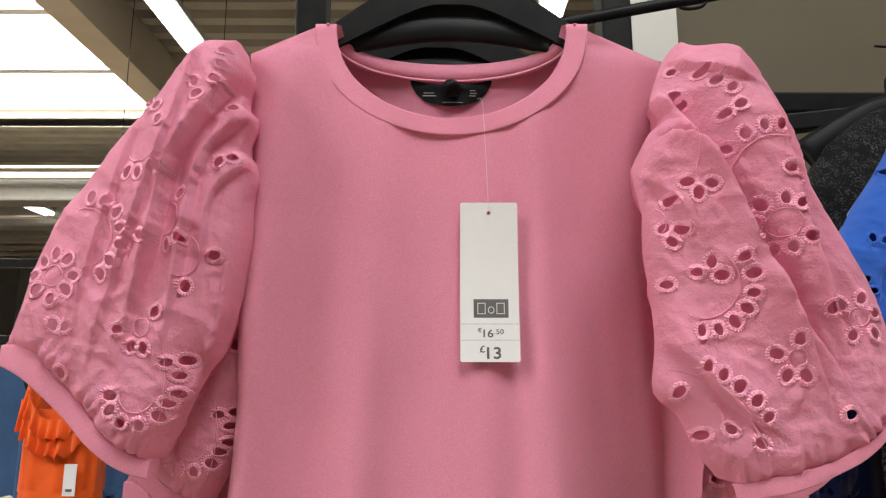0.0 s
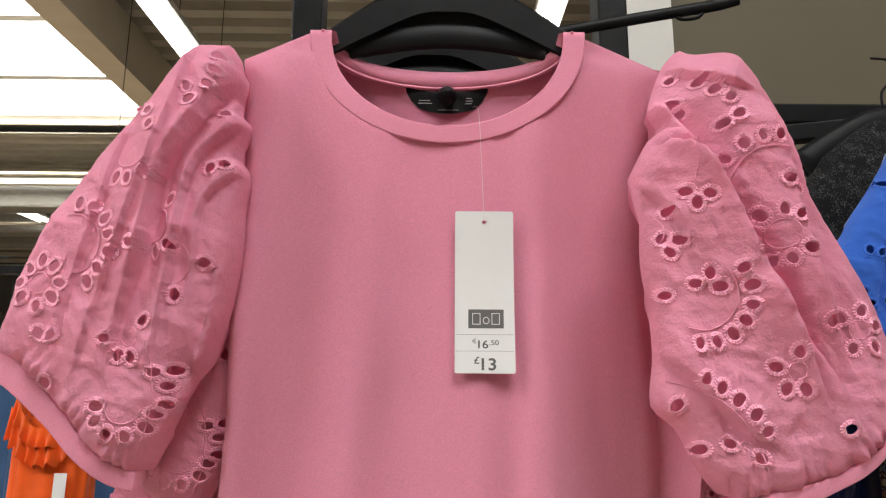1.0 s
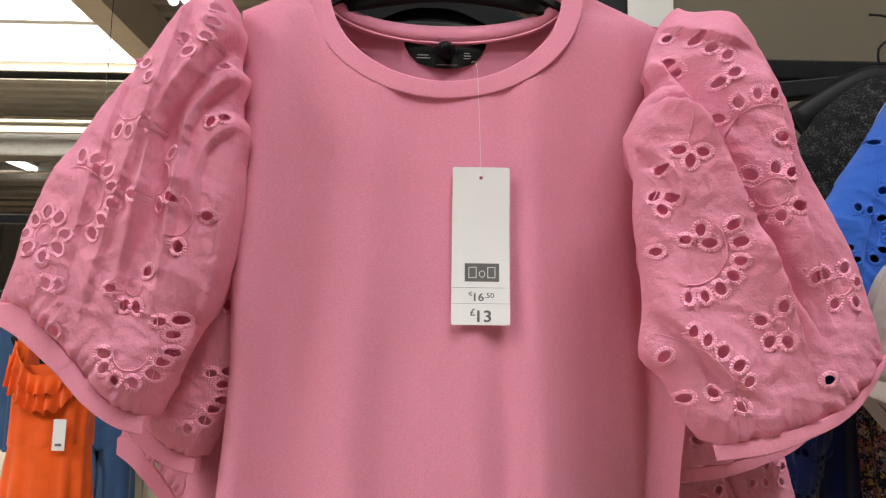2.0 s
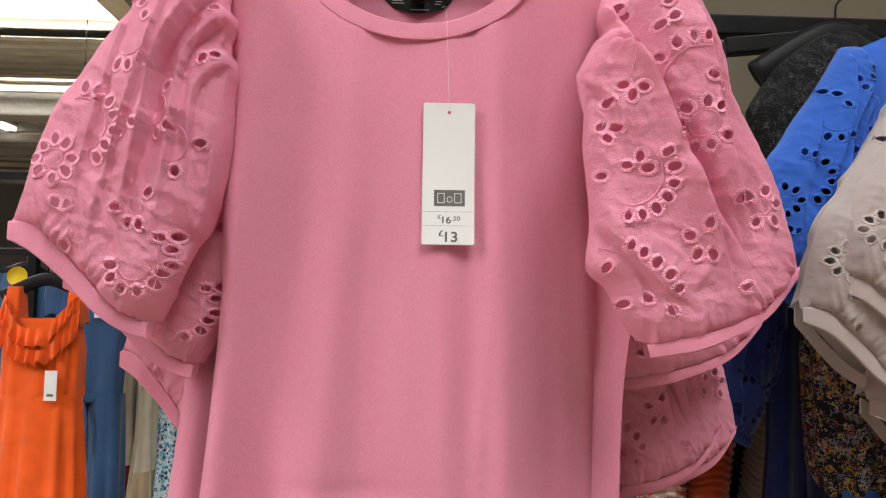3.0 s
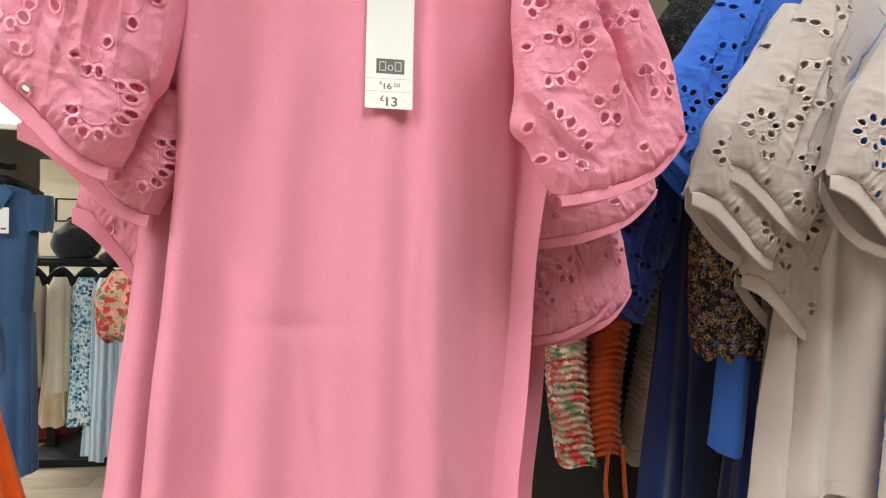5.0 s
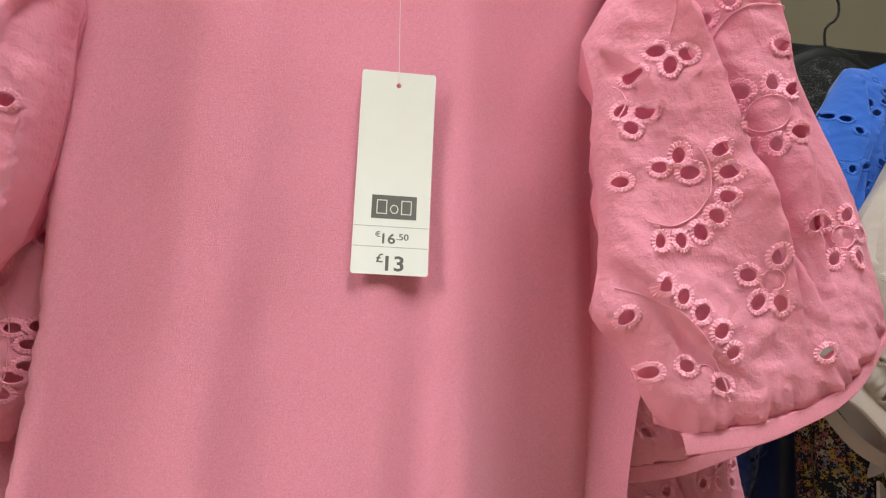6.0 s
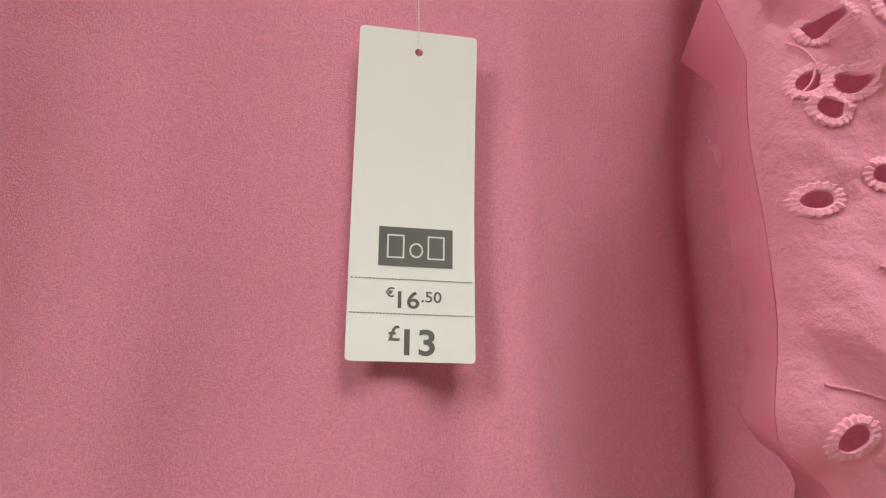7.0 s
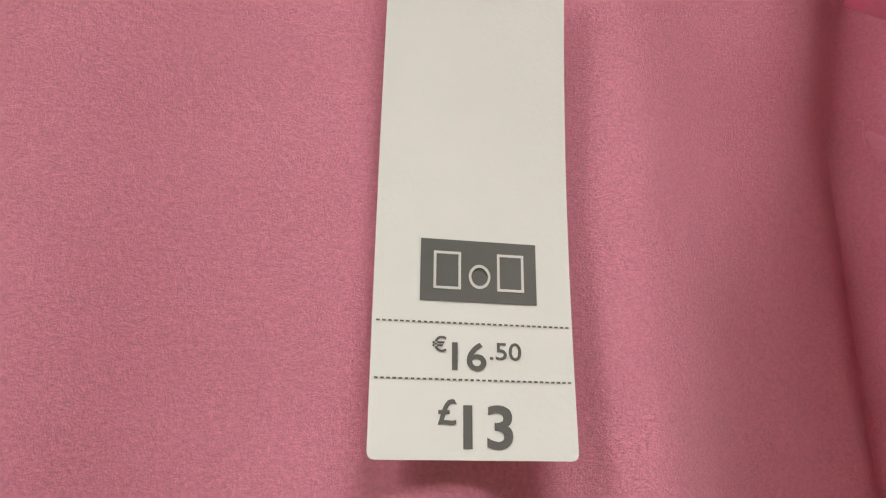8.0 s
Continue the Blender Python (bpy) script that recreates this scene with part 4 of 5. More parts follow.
for i, (xa, xb, ya, yb) in enumerate(SKYLIGHTS):
    sk = tagged(new("window_%d" % (i + 1)), "bright white glazed rooflight between the beams; the second and third are added unseen", "rooflight", "rooflights", "structure")
    sk.matrix_basis = pose((xa + xb) / 2, (ya + yb) / 2, H)
    cx, cy = (xb - xa) / 2, (yb - ya) / 2
    m = 3
    for j in range(m):
        y0, y1 = -cy + 2 * cy * j / m, -cy + 2 * cy * (j + 1) / m
        block("pane", -cx, cx, y0 + 0.02, y1 - 0.02, 0.30, 0.32, skylight_glow, 0, sk)
        if j:
            block("glazing_bar", -cx, cx, y0 - 0.06, y0 + 0.06, 0.22, 0.34, wall_white, 0, sk)
    for name, b in (("kerb", (-cx - 0.06, -cx, -cy, cy)), ("kerb", (cx, cx + 0.06, -cy, cy)), ("kerb", (-cx, cx, -cy - 0.06, -cy)), ("kerb", (-cx, cx, cy, cy + 0.06))):
        block(name, *b, 0.16, 0.36, beam_paint, 0, sk)
    area("rooflight_daylight", (xa + xb) / 2, (ya + yb) / 2, H + 0.25, xb - xa - 0.1, yb - ya - 0.1, SKY_W[i], DAY)
for x in (-3.55, -9.2, 2.6, 6.8):
    ob = block("roof_beam", x - 0.16, x + 0.16, Y0, Y1, 4.72, H - 0.005, beam_paint)
    tagged(ob, "painted steel roof beam under the deck", "beam", "roof beams", "structure")
for y in (5.3, 12.2, 16.3, 0.4):
    ob = block("purlin", X0, X1, y - 0.09, y + 0.09, 4.86, H - 0.006, beam_paint)
    tagged(ob, "painted steel cross beam under the deck", "beam", "cross beams", "structure")
for i in range(11):
    y = 10.9 + 0.95 * i
    ob = block("roof_truss_chord", X0, X1, y - 0.05, y + 0.05, 4.62, 4.72, beam_paint)
    tagged(ob, "slim steel truss chord under the roof", "beam", "truss chords", "structure")
for i, (x, y, z) in enumerate(((-7.4, 9.9, 4.5), (-6.6, 11.2, 4.4), (-5.2, 12.6, 4.35))):
    ob = new("conduit", mesh("conduit", *tube_data([(x - 6, y, z), (x + 4, y, z)], 0.03, 8), beam_paint))
    tagged(ob, "pale metal conduit pipe under the roof", "pipe", "conduits", "structure")
for i, (xa, ya, xb, yb) in enumerate(((-9.0, 10.6, -4.2, 15.5), (-7.5, 12.4, -3.6, 17.4), (-4.0, 11.0, -8.5, 16.0))):
    ob = new("brace", mesh("brace", *tube_data([(xa, ya, 4.6), (xb, yb, 4.6)], 0.05, 8), beam_paint))
    tagged(ob, "diagonal steel roof brace", "beam", "roof braces", "structure")
for y in (11.4, 13.4, 14.6):
    ob = block("duct", X0, -4.2, y - 0.25, y + 0.25, 4.3, 4.75, duct_paint, 0.05)
    tagged(ob, "dark air duct below the roof", "duct", "air ducts", "structure")


def strip_light(x, y0, y1, z=4.55):
    top = thing("strip_light", x, (y0 + y1) / 2, z, "twin fluorescent strip light hung below the roof", "light", "strip lights")
    hl = (y1 - y0) / 2
    block("housing", -0.13, 0.13, -hl, hl, 0.03, 0.09, wall_white, 0.01, top)
    for dx in (-0.065, 0.065):
        tube("lamp_tube", [(dx, -hl + 0.03, 0.0), (dx, hl - 0.03, 0.0)], 0.045, tube_glow, top, 10)
    for yy in (-hl * 0.7, hl * 0.7):
        tube("suspension_wire", [(0, yy, 0.09), (0, yy, H - z)], 0.004, black_metal, top, 5)


LAMPS = [(-2.45, 3.4, 6.2), (0.95, 2.9, 5.62), (-7.92, 11.9, 13.8), (-2.45, 8.6, 11.4), (-2.45, 14, 16.8), (-5.2, 14.5, 16.1), (0.95, 9, 11.5)]
for x, y0, y1 in LAMPS:
    strip_light(x, y0, y1)

# ---- the black display rack that carries the blouses ----
rack = thing("display_rack", 0.0, 1.12, 0.0, "black metal wall rack with rails, uprights and front arms", "clothes rack")
for x in (-0.235, 0.305):
    block("upright", x - 0.026, x + 0.026, -0.03, 0.03, 0.0, 2.35, black_metal, 0.004, rack)
block("upright", 1.55, 1.60, -0.03, 0.03, 0.0, 2.35, black_metal, 0.004, rack)
block("rail", 0.33, 1.6, -0.095, -0.065, 1.815, 1.85, black_metal, 0.004, rack)
ob = block("rail", -0.11, 0.11, -0.012, 0.012, -0.014, 0.014, black_metal, 0.003, rack)
ob.matrix_basis = pose(0.62, -0.13, 1.79, 0, -3, -10)
block("base", -0.3, 1.65, -0.45, 0.02, 0.0, 0.14, black_metal, 0.01, rack)
block("back_board", 0.345, 1.6, 0.0, 0.02, 0.14, 1.62, plain("dark_board", (0.02, 0.02, 0.022), rough=0.6), 0.0, rack)
block("lower_rail", 0.33, 1.6, -0.10, -0.06, 0.62, 0.67, black_metal, 0.004, rack)
arm = unit(0.008, 0.6, 1.755 + 0.193)
tube("front_arm", [(arm.x, -0.62, arm.z), (arm.x, 0.03, arm.z)], 0.008, black_metal, rack, 10)
tube("front_arm", [(unit(0.93, 0, 0).x, -0.52, arm.z - 0.035), (unit(0.93, 0, 0).x, -0.06, arm.z - 0.035)], 0.008, black_metal, rack, 10)
tube("slant_arm", along([(0.10, -0.22, 1.885), (0.26, -0.22, 1.918), (0.40, -0.22, 1.945), (0.435, -0.22, 1.955)], 16), 0, black_metal, rack, 10, flat=(0.009, 0.007))
tube("arm_hook", along([(0.34, -0.22, 1.932), (0.35, -0.22, 1.923), (0.375, -0.22, 1.926), (0.385, -0.22, 1.938)], 12), 0.003, black_metal, rack, 6)

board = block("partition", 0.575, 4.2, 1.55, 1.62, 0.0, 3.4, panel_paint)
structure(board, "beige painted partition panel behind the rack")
structure(block("trim", 0.464, 0.575, 1.53, 1.62, 0.0, 3.4, wall_white), "white edge post of the partition")


# ---- other clothes ----
def garment(parent, name, profile, material, folds=9, fold_depth=0.012, seed=1, label="", n=56, cx=0.0):
    """A hanging tube of cloth; profile: (height, half width, half depth) from the top down."""
    z = np.array([p[0] for p in profile])
    zz = np.linspace(z[0], z[-1], 30)
    w = np.interp(-zz, -z, [p[1] for p in profile])
    d = np.interp(-zz, -z, [p[2] for p in profile])
    rng = np.random.RandomState(seed)
    ph = rng.uniform(0, 6.28, 4)
    rows = []
    a = np.linspace(0, 2 * math.pi, n, endpoint=False)
    for i, h in enumerate(zz):
        g = i / 29
        f = fold_depth * g ** 0.6 * (np.sin(folds * a + ph[0] + 0.5 * np.sin(3 * g + ph[1])) + 0.5 * np.sin((folds * 1.7) * a + ph[2]))
        c, s = np.cos(a), np.sin(a)
        rows.append(np.stack([cx + (w[i] + f) * np.sign(c) * np.abs(c) ** 0.8, (d[i] + f) * np.sign(s) * np.abs(s) ** 0.8, np.full(n, h) + 0.006 * g * np.sin(folds * a + ph[3])], 1))
    fs = [(i * n + k, i * n + (k + 1) % n, (i + 1) * n + (k + 1) % n, (i + 1) * n + k) for i in range(29) for k in range(n)]
    return part(name, mesh(name, np.vstack(rows), fs, material), parent, label)


def ruffle(parent, points, depth, material, name="ruffle", seed=3, count=70):
    """A gathered frill below a line of points."""
    p = along(points, count)
    rng = np.random.RandomState(seed)
    t = np.arange(count)
    rows = []
    for k in (0.0, 0.3, 0.65, 1.0):
        q = p.copy()
        q[:, 2] -= depth * k * (1 + 0.12 * np.sin(t * 0.9))
        q[:, 1] -= 0.014 * k + 0.017 * k * np.sin(t * 0.8 + 1.3 * np.sin(t * 0.21))
        rows.append(q)
    fs = [(j * count + i, j * count + i + 1, (j + 1) * count + i + 1, (j + 1) * count + i) for j in range(3) for i in range(count - 1)]
    return part(name, mesh(name, np.vstack(rows), fs, material), parent)


def hang_on(parent, z, half=0.19):
    arm_ = along([(-half, 0, z - 0.05), (-half * 0.4, 0, z), (0, 0, z + 0.02), (half * 0.4, 0, z), (half, 0, z - 0.05)], 20)
    tube("hanger_bar", arm_, 0, black_plastic, parent, 8, flat=(0.026, 0.009))
    tube("hook", along([(0, 0, z + 0.03), (0, 0, z + 0.07), (0.02, 0, z + 0.09), (0.02, 0, z + 0.12), (-0.01, 0, z + 0.125)], 14), 0.002, black_metal, parent, 6)


def paper_tag(parent, x, y, z, w=0.04, h=0.11):
    t = block("paper_tag", x - w / 2, x + w / 2, y - 0.002, y, z - h, z, card, 0, parent, "white paper price tag")
    block("print_line", x - w * 0.25, x + w * 0.25, y - 0.004, y - 0.002, z - h * 0.86, z - h * 0.78, ink, 0, t)


orange = cloth("orange_cotton", (0.78, 0.105, 0.012), weave=700, vary=0.12, crumple=18, crumple_amount=0.5)
denim = cloth("denim", (0.035, 0.085, 0.19), weave=900, vary=0.2, crumple=25, crumple_amount=0.4, heather=0.5)
beige = cloth("ecru_cotton", (0.62, 0.55, 0.43), weave=800, vary=0.08)
tan = cloth("tan_cotton", (0.42, 0.31, 0.2), weave=800)
red_cloth = cloth("dark_red", (0.17, 0.012, 0.014), weave=600)
black_cloth = cloth("black_cotton", (0.011, 0.011, 0.013), weave=700, vary=0.2)
navy = cloth("navy_cotton", (0.012, 0.022, 0.085), weave=800, vary=0.15)
# royal blue, darkened in the colour for the shade under the other clothes
royal = cloth("shaded_royal_cotton", (0.010, 0.021, 0.105), weave=800, vary=0.12)
grey_cloth = cloth("grey_cotton", (0.30, 0.29, 0.28), weave=800)
blue_print = printed("blue_print", (0.55, 0.60, 0.60), [(0.06, 0.22, 0.38), (0.03, 0.06, 0.11), (0.12, 0.34, 0.45), (0.5, 0.55, 0.55)], 60)
red_print = printed("red_print", (0.36, 0.24, 0.18), [(0.45, 0.04, 0.03), (0.30, 0.03, 0.03), (0.10, 0.14, 0.06), (0.6, 0.25, 0.2)], 55)
dark_print = printed("dark_print", (0.012, 0.013, 0.02), [(0.30, 0.20, 0.05), (0.26, 0.08, 0.08), (0.12, 0.14, 0.20), (0.012, 0.013, 0.02), (0.28, 0.25, 0.2), (0.012, 0.013, 0.02)], 140)
smock_print = printed("smock_print", (0.36, 0.27, 0.22), [(0.45, 0.05, 0.05), (0.06, 0.20, 0.10), (0.5, 0.16, 0.12), (0.6, 0.5, 0.42)], 60)
stripes = striped("blue_stripe", (0.50, 0.55, 0.60), (0.25, 0.34, 0.45), 9)

# orange dress and denim jumpsuit across the aisle
d = thing("orange_dress", -1.41, 2.6, 0.0, "long orange cotton dress with ruffled neckline on a hanger", "dress")
hang_on(d, 1.40, 0.17)
garment(d, "bodice", [(1.27, 0.13, 0.05), (1.15, 0.150, 0.06), (0.98, 0.145, 0.06)], orange, 11, 0.008, 4)
garment(d, "skirt", [(0.985, 0.148, 0.062), (0.6, 0.17, 0.08), (0.1, 0.30, 0.12)], orange, 12, 0.022, 5)
ruffle(d, [(-0.15, -0.05, 1.31), (-0.08, -0.075, 1.23), (0, -0.08, 1.20), (0.08, -0.075, 1.23), (0.15, -0.05, 1.31)], 0.10, orange)
ruffle(d, [(-0.13, -0.055, 1.35), (-0.09, -0.08, 1.29), (-0.04, -0.085, 1.24), (0.04, -0.085, 1.24), (0.09, -0.08, 1.29), (0.13, -0.055, 1.35)], 0.07, orange, seed=8)
ruffle(d, [(-0.15, -0.02, 1.36), (-0.12, -0.05, 1.34), (-0.08, -0.06, 1.27)], 0.07, orange, seed=5, count=30)
ruffle(d, [(0.08, -0.06, 1.27), (0.12, -0.05, 1.34), (0.15, -0.02, 1.36)], 0.07, orange, seed=6, count=30)
for s in (-1, 1):
    garment(d, "strap", [(1.39, 0.028, 0.03), (1.25, 0.035, 0.05)], orange, 5, 0.003, 6, cx=s * 0.115)
paper_tag(d, 0.075, -0.085, 1.08, 0.045, 0.11)

j = thing("denim_jumpsuit", -1.46, 3.1, 0.0, "dark blue denim jumpsuit with collar and tied belt", "jumpsuit")
hang_on(j, 1.47, 0.17)
garment(j, "bodice", [(1.47, 0.05, 0.03), (1.455, 0.12, 0.05), (1.40, 0.17, 0.06), (1.25, 0.155, 0.07), (0.90, 0.135, 0.06)], denim, 7, 0.006, 7)
for s in (-1, 1):
    garment(j, "sleeve", [(1.43, 0.05, 0.05), (1.36, 0.055, 0.055), (1.27, 0.045, 0.05)], denim, 5, 0.003, 8, cx=s * 0.165)
    garment(j, "leg", [(0.91, 0.07, 0.065), (0.6, 0.078, 0.06), (0.2, 0.082, 0.06)], denim, 6, 0.008, 9 + s, cx=s * 0.077)
    collar_ = part("collar", mesh("collar", [(0.0, -0.085, 1.40), (s * 0.05, -0.06, 1.475), (s * 0.085, -0.075, 1.43), (s * 0.05, -0.095, 1.36)], [(0, 1, 2, 3)], denim, False), j)
    tube("belt_end", along([(0, -0.085, 0.90), (s * 0.03, -0.10, 0.80), (s * 0.025, -0.10, 0.68)], 10), 0, denim, j, 6, flat=(0.012, 0.004))
garment(j, "belt", [(0.925, 0.14, 0.068), (0.885, 0.14, 0.068)], denim, 7, 0.002, 12)
paper_tag(j, 0.06, -0.09, 1.37, 0.04, 0.11)

row = thing("aisle_rail", -1.9, 3.2, 0.0, "black clothes rail with upright posts across the aisle", "clothes rack")
for x in (-1.2, 0.10):
    block("post", x - 0.02, x + 0.02, -0.02, 0.02, 0.0, 1.93, black_metal, 0.003, row)
block("rail", -1.2, 0.12, -0.02, 0.02, 1.90, 1.94, black_metal, 0.003, row)
block("low_rail", -1.2, 0.46, -0.015, 0.015, 1.545, 1.575, black_metal, 0.003, row)
block("cross_arm", 0.42, 0.45, -0.75, 0.0, 1.54, 1.57, black_metal, 0.003, row)
for i in range(5):
    g = thing("folded_denim", -2.55 + 0.17 * i, 3.25, 0.0, "dark blue denim top hanging on the aisle rail", "top", "denim tops")
    hang_on(g, 1.47, 0.15)
    garment(g, "body", [(1.46, 0.09, 0.04), (1.40, 0.15, 0.05), (0.85, 0.14, 0.05)], denim, 6, 0.008, 30 + i)
dot = thing("round_sticker", -1.79, 3.05, 1.44, "round yellow paper disc on the rail", "sign")
tube("disc", [(0, 0, 0), (0, 0.004, 0)], 0.045, plain("yellow_card", (0.75, 0.52, 0.02), rough=0.6), dot, 24)

# far rail with dresses
fr = thing("far_rail", -1.35, 4.0, 0.0, "black metal clothes rail with dresses at the back", "clothes rack")
block("top_bar", -0.5, 0.45, -0.02, 0.02, 1.07, 1.10, black_metal, 0.004, fr)
block("post", -0.24, -0.19, -0.03, 0.03, 0.0, 1.10, black_metal, 0.004, fr)
block("post", 0.40, 0.45, -0.03, 0.03, 0.0, 1.10, black_metal, 0.004, fr)
block("foot", -0.28, 0.46, -0.25, 0.25, 0.0, 0.05, black_metal, 0.01, fr)
block("shelf", -0.5, 0.45, 0.0, 0.35, 1.10, 1.115, black_metal, 0.003, fr)
FAR = [(-1.64, beige, 0.055, 0.42, "ecru cotton top on the far rail"), (-1.49, beige, 0.06, 0.24, "ecru dress with a tan hem on the far rail"), (-1.36, blue_print, 0.075, 0.22, "blue flower-print dress on the far rail"), (-1.24, stripes, 0.085, 0.03, "pale blue striped dress on the far rail"), (-1.12, stripes, 0.07, 0.06, "pale blue striped dress on the far rail"), (-1.03, navy, 0.05, 0.12, "navy dress on the far rail")]
for i, (x, m, w, z1, lab) in enumerate(FAR):
    g = thing("far_dress", x, 3.9 - 0.02 * (i % 2), 0.0, lab, "dress", "dresses on the far rail")
    hang_on(g, 1.03, 0.07)
    garment(g, "cloth", [(1.02, w * 0.55, 0.05), (0.95, w * 0.9, 0.1), (0.6, w * 0.85, 0.1), (z1, w * 1.25, 0.14)], m, 7, 0.012, 40 + i)
    if i == 1:
        garment(g, "hem", [(0.40, w * 1.12, 0.135), (0.22, w * 1.28, 0.145)], tan, 7, 0.012, 40 + i)
crate = thing("red_crate", -1.72, 4.35, 0.0, "dark red storage cube on the floor", "box")
block("crate_body", -0.2, 0.16, -0.15, 0.15, 0.02, 0.42, red_cloth, 0.02, crate)
block("crate_base", -0.19, 0.15, -0.14, 0.14, 0.0, 0.02, black_metal, 0.0, crate)
pile = thing("black_bag", -1.50, 4.12, 1.115, "black fabric bag lying on the rail shelf", "bag")
bm = bmesh.new()
bmesh.ops.create_icosphere(bm, subdivisions=4, radius=1)
for v_ in bm.verts:
    k_ = noise.noise(v_.co * 2.3) * 0.15
    v_.co = Vector((v_.co.x * (0.135 + 0.04 * k_), v_.co.y * 0.12, max(0.0, (v_.co.z * 0.6 + 0.45)) * 0.2 * (1 + k_)))
part("bag_body", bm_mesh("bag_body", bm, black_cloth, True), pile)
tube("bag_handle", along([(-0.05, 0, 0.18), (-0.04, 0, 0.23), (0.04, 0, 0.23), (0.05, 0, 0.18)], 14), 0.008, black_cloth, pile, 6)

rf = thing("flower_blouse", -0.56, 2.0, 0.0, "red and green flower-print blouse with ruffled sleeve", "blouse")
hang_on(rf, 1.24, 0.12)
garment(rf, "body", [(1.22, 0.06, 0.04), (1.16, 0.12, 0.06), (0.55, 0.13, 0.07)], red_print, 7, 0.010, 51, cx=0.20)
garment(rf, "sleeve", [(1.17, 0.04, 0.05), (1.10, 0.085, 0.08), (0.985, 0.07, 0.08), (0.965, 0.055, 0.06)], red_print, 8, 0.012, 52, cx=-0.05)
stand = thing("short_rail", -0.40, 2.0, 0.0, "black metal clothes stand behind the blouses", "clothes rack")
block("post", -0.02, 0.02, 0.1, 0.14, 0.0, 1.40, black_metal, 0.003, stand)
block("bar", -0.3, 0.3, 0.0, 0.03, 1.37, 1.40, black_metal, 0.003, stand)
block("foot", -0.2, 0.2, -0.1, 0.3, 0.0, 0.04, black_metal, 0.005, stand)

# back of the shop
structure(block("wall_back", -2.85, -0.6, 7.0, 7.15, 0.0, 1.95, cream), "cream partition at the back of the shop floor")
sg = thing("hanging_sign", -2.2, 6.94, 1.36, "cream department sign in a thin dark frame", "sign")
block("board", -0.46, 0.46, -0.01, 0.01, 0.0, 0.20, cream, 0, sg)
for b in ((-0.48, 0.48, 0.20, 0.215), (-0.48, 0.48, -0.015, 0.0), (-0.48, -0.465, -0.015, 0.215), (0.465, 0.48, -0.015, 0.215)):
    block("frame", b[0], b[1], -0.018, 0.014, b[2], b[3], black_metal, 0, sg)
cu = bpy.data.curves.new("lettering", "FONT")
cu.body, cu.size, cu.extrude = "Denim", 0.17, 0.001
tmp = new("tmp", cu)
me = bpy.data.meshes.new_from_object(tmp.evaluated_get(bpy.context.evaluated_depsgraph_get()))
bpy.data.objects.remove(tmp)
me.materials.clear()
me.materials.append(ink)
o = part("lettering", me, sg, "dark grey lettering")
o.matrix_basis = pose(-0.24, -0.016, 0.045, 90, 0, 0)
lb = thing("lightbox_sign", -2.52, 6.0, 2.0, "white illuminated poster board hung from the roof", "sign")
block("light_panel", -0.6, 0.45, -0.03, 0.0, 0.14, 0.44, glow("poster_glow", (0.95, 0.97, 1.0), 1.1), 0, lb)
block("panel_frame", -0.63, 0.48, 0.0, 0.05, 0.10, 0.47, wall_white, 0, lb)
for x_, w_ in ((-0.32, 0.05), (0.0, 0.09), (0.28, 0.06)):
    bm = bmesh.new()
    bmesh.ops.create_circle(bm, cap_ends=True, radius=1, segments=28, matrix=Matrix.Translation((x_, -0.034, 0.29)) @ Matrix.Rotation(radians(90), 4, "X") @ Matrix.Diagonal((w_, 0.13, 1, 1)))
    part("poster_shape", bm_mesh("poster_shape", bm, plain("poster_grey", (0.45, 0.52, 0.53), rough=0.5)), lb)
for x_ in (-0.5, 0.4):
    tube("hanging_wire", [(x_, 0.02, 0.47), (x_, 0.02, 3.3)], 0.004, black_metal, lb, 5)

# behind and below the next arm
def ruched(name, x, y, z0, z1, w, m, label, seed):
    g = thing(name, x, y, 0.0, label, "top")
    z = np.linspace(z0, z1, 180)
    a = np.linspace(0, 2 * math.pi, 28, endpoint=False)
    rows = [np.stack([(w + 0.004 * math.sin(h * 520 + 2 * math.sin(h * 40))) * np.cos(a) + 0.02 * math.sin(h * 9 + seed), (0.05 + 0.004 * math.sin(h * 520)) * np.sin(a), np.full(28, h) + 0.006 * np.sin(3 * a)], 1) for h in z]
    fs = [(i * 28 + k_, i * 28 + (k_ + 1) % 28, (i + 1) * 28 + (k_ + 1) % 28, (i + 1) * 28 + k_) for i in range(179) for k_ in range(28)]
    part("cloth", mesh("cloth", np.vstack(rows), fs, m), g)
    for dx in (-0.02, 0.005) if seed > 1 else ():
        tube("tie_cord", along([(dx, -0.05, z1 + 0.02), (dx * 1.4, -0.06, z1 - 0.05), (dx * 1.2 + 0.01, -0.055, z1 - 0.11)], 12), 0.004, m, g, 6)
    hang_on(g, z0, w)
    return g


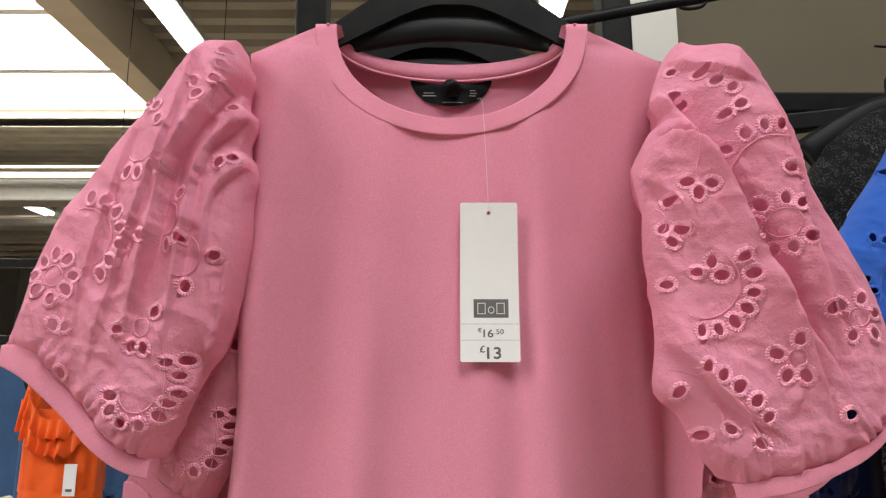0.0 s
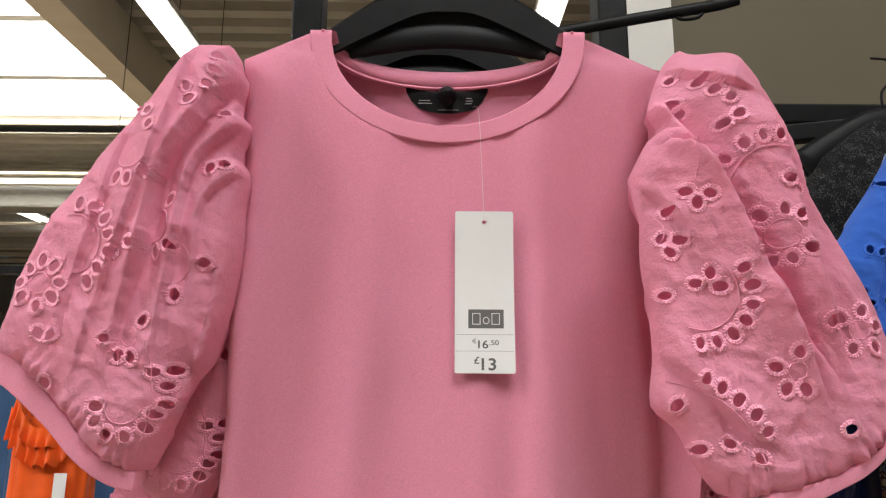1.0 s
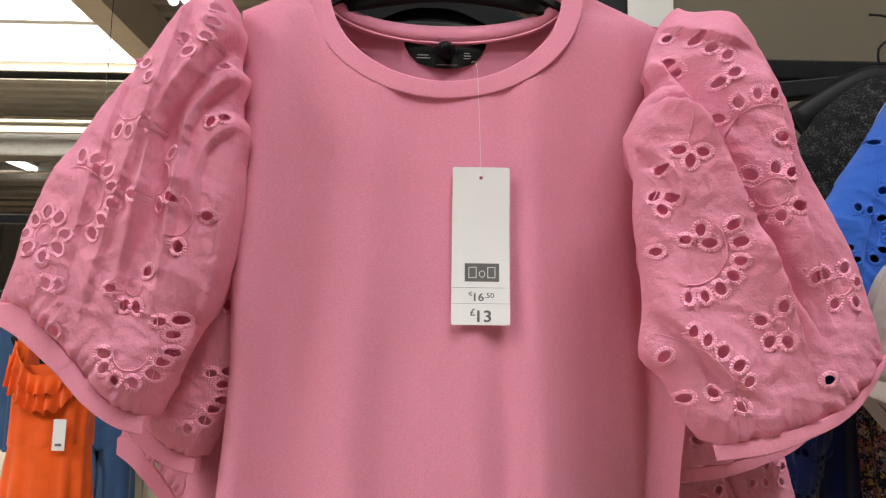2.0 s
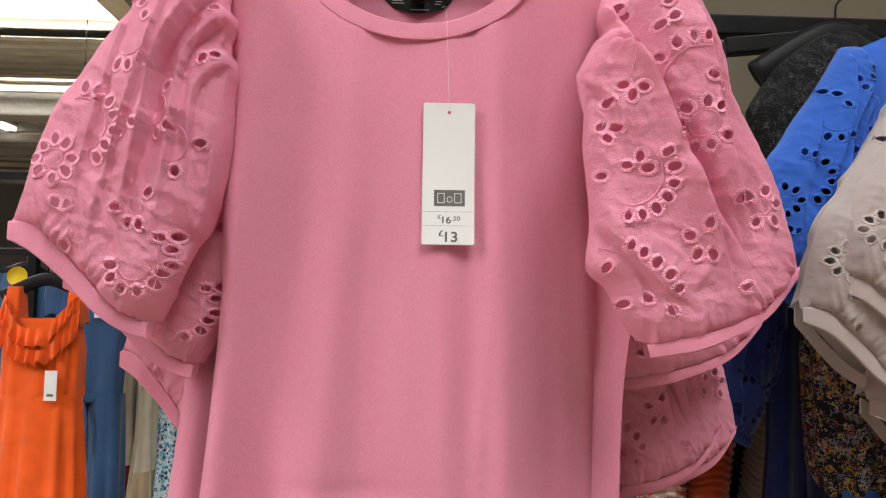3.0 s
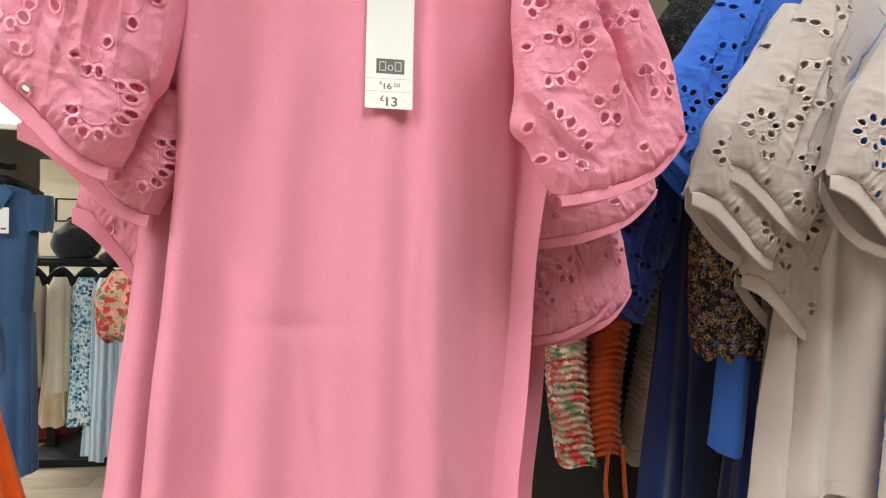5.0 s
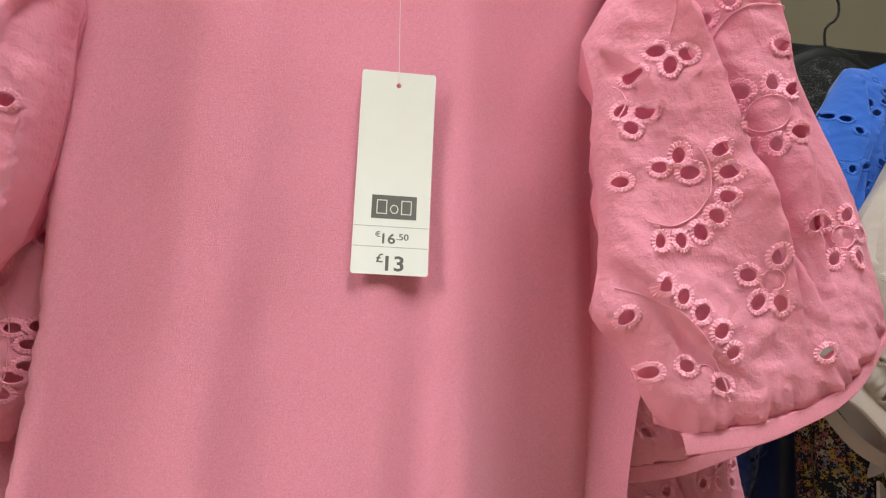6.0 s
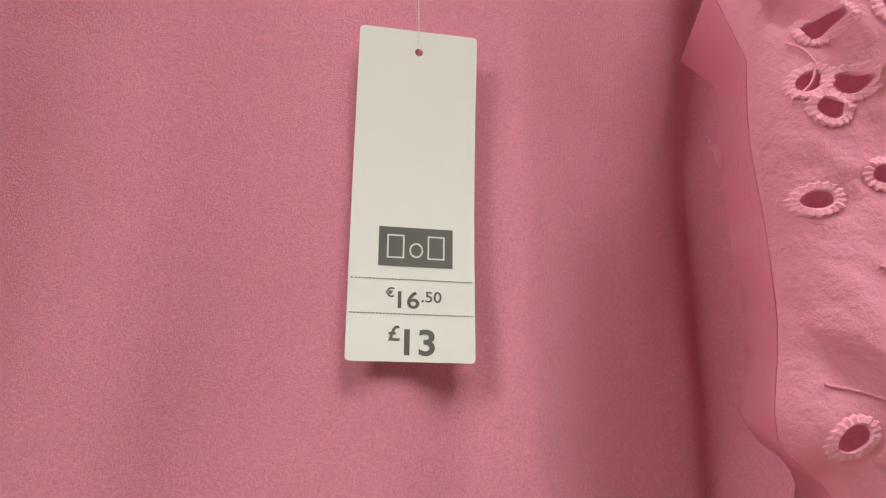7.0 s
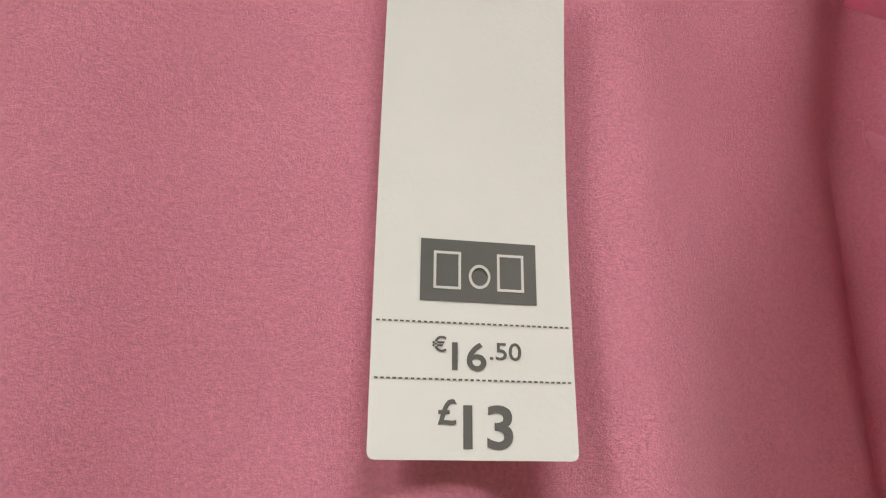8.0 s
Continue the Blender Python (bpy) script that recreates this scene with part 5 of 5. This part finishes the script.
rust = cloth("rust_cotton", (0.36, 0.05, 0.008), weave=700, vary=0.12)
dull_white = cloth("unbleached_cotton", (0.34, 0.30, 0.25), weave=700)
ruched("smocked_top", 0.42, 1.02, 1.50, 0.90, 0.034, smock_print, "red and green flower-print smocked top", 1)
ruched("ruched_top", 0.485, 1.02, 1.50, 0.92, 0.034, rust, "orange ruched top with hanging ties", 2)
ruched("ruched_top", 0.565, 1.02, 1.50, 0.90, 0.026, dull_white, "off-white ruched top with hanging ties", 3)
fl = thing("dark_flower_blouse", 0.585, 0.83, 0.0, "black blouse with small coloured flowers", "blouse")
hang_on(fl, 1.52, 0.1)
garment(fl, "body", [(1.50, 0.05, 0.03), (1.42, 0.10, 0.05), (1.12, 0.085, 0.05)], dark_print, 6, 0.006, 61, cx=0.13)
garment(fl, "sleeve", [(1.46, 0.03, 0.04), (1.30, 0.05, 0.05), (1.15, 0.045, 0.05), (1.12, 0.03, 0.03)], dark_print, 6, 0.006, 62)
# the royal dresses carry their shade in the cloth colour
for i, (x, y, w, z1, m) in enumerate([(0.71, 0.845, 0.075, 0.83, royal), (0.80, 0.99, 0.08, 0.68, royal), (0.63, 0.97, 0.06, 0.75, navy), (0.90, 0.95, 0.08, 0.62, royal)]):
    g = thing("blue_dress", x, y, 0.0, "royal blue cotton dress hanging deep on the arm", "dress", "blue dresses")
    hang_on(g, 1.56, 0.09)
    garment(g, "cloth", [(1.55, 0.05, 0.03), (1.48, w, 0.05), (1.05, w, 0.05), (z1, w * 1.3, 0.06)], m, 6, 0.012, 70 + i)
sp = thing("spangled_jacket", 0.665, 0.95, 0.0, "black jacket with small white dots on a hanger", "jacket")
hang_on(sp, 1.765, 0.13)
garment(sp, "body", [(1.785, 0.03, 0.02), (1.765, 0.06, 0.03), (1.73, 0.105, 0.04), (1.66, 0.15, 0.05), (1.45, 0.11, 0.04)], printed("black_dots", (0.008, 0.008, 0.009), [(0.008, 0.008, 0.009), (0.008, 0.008, 0.009), (0.008, 0.008, 0.009), (0.10, 0.10, 0.10), (0.008, 0.008, 0.009), (0.008, 0.008, 0.009), (0.008, 0.008, 0.009)], 260), 5, 0.006, 81)
oh = thing("orange_hanger", 0.60, 0.86, 0.0, "orange plastic clip hanger", "hanger")
block("clip", -0.04, 0.04, -0.008, 0.008, 1.63, 1.645, orange, 0.004, oh)
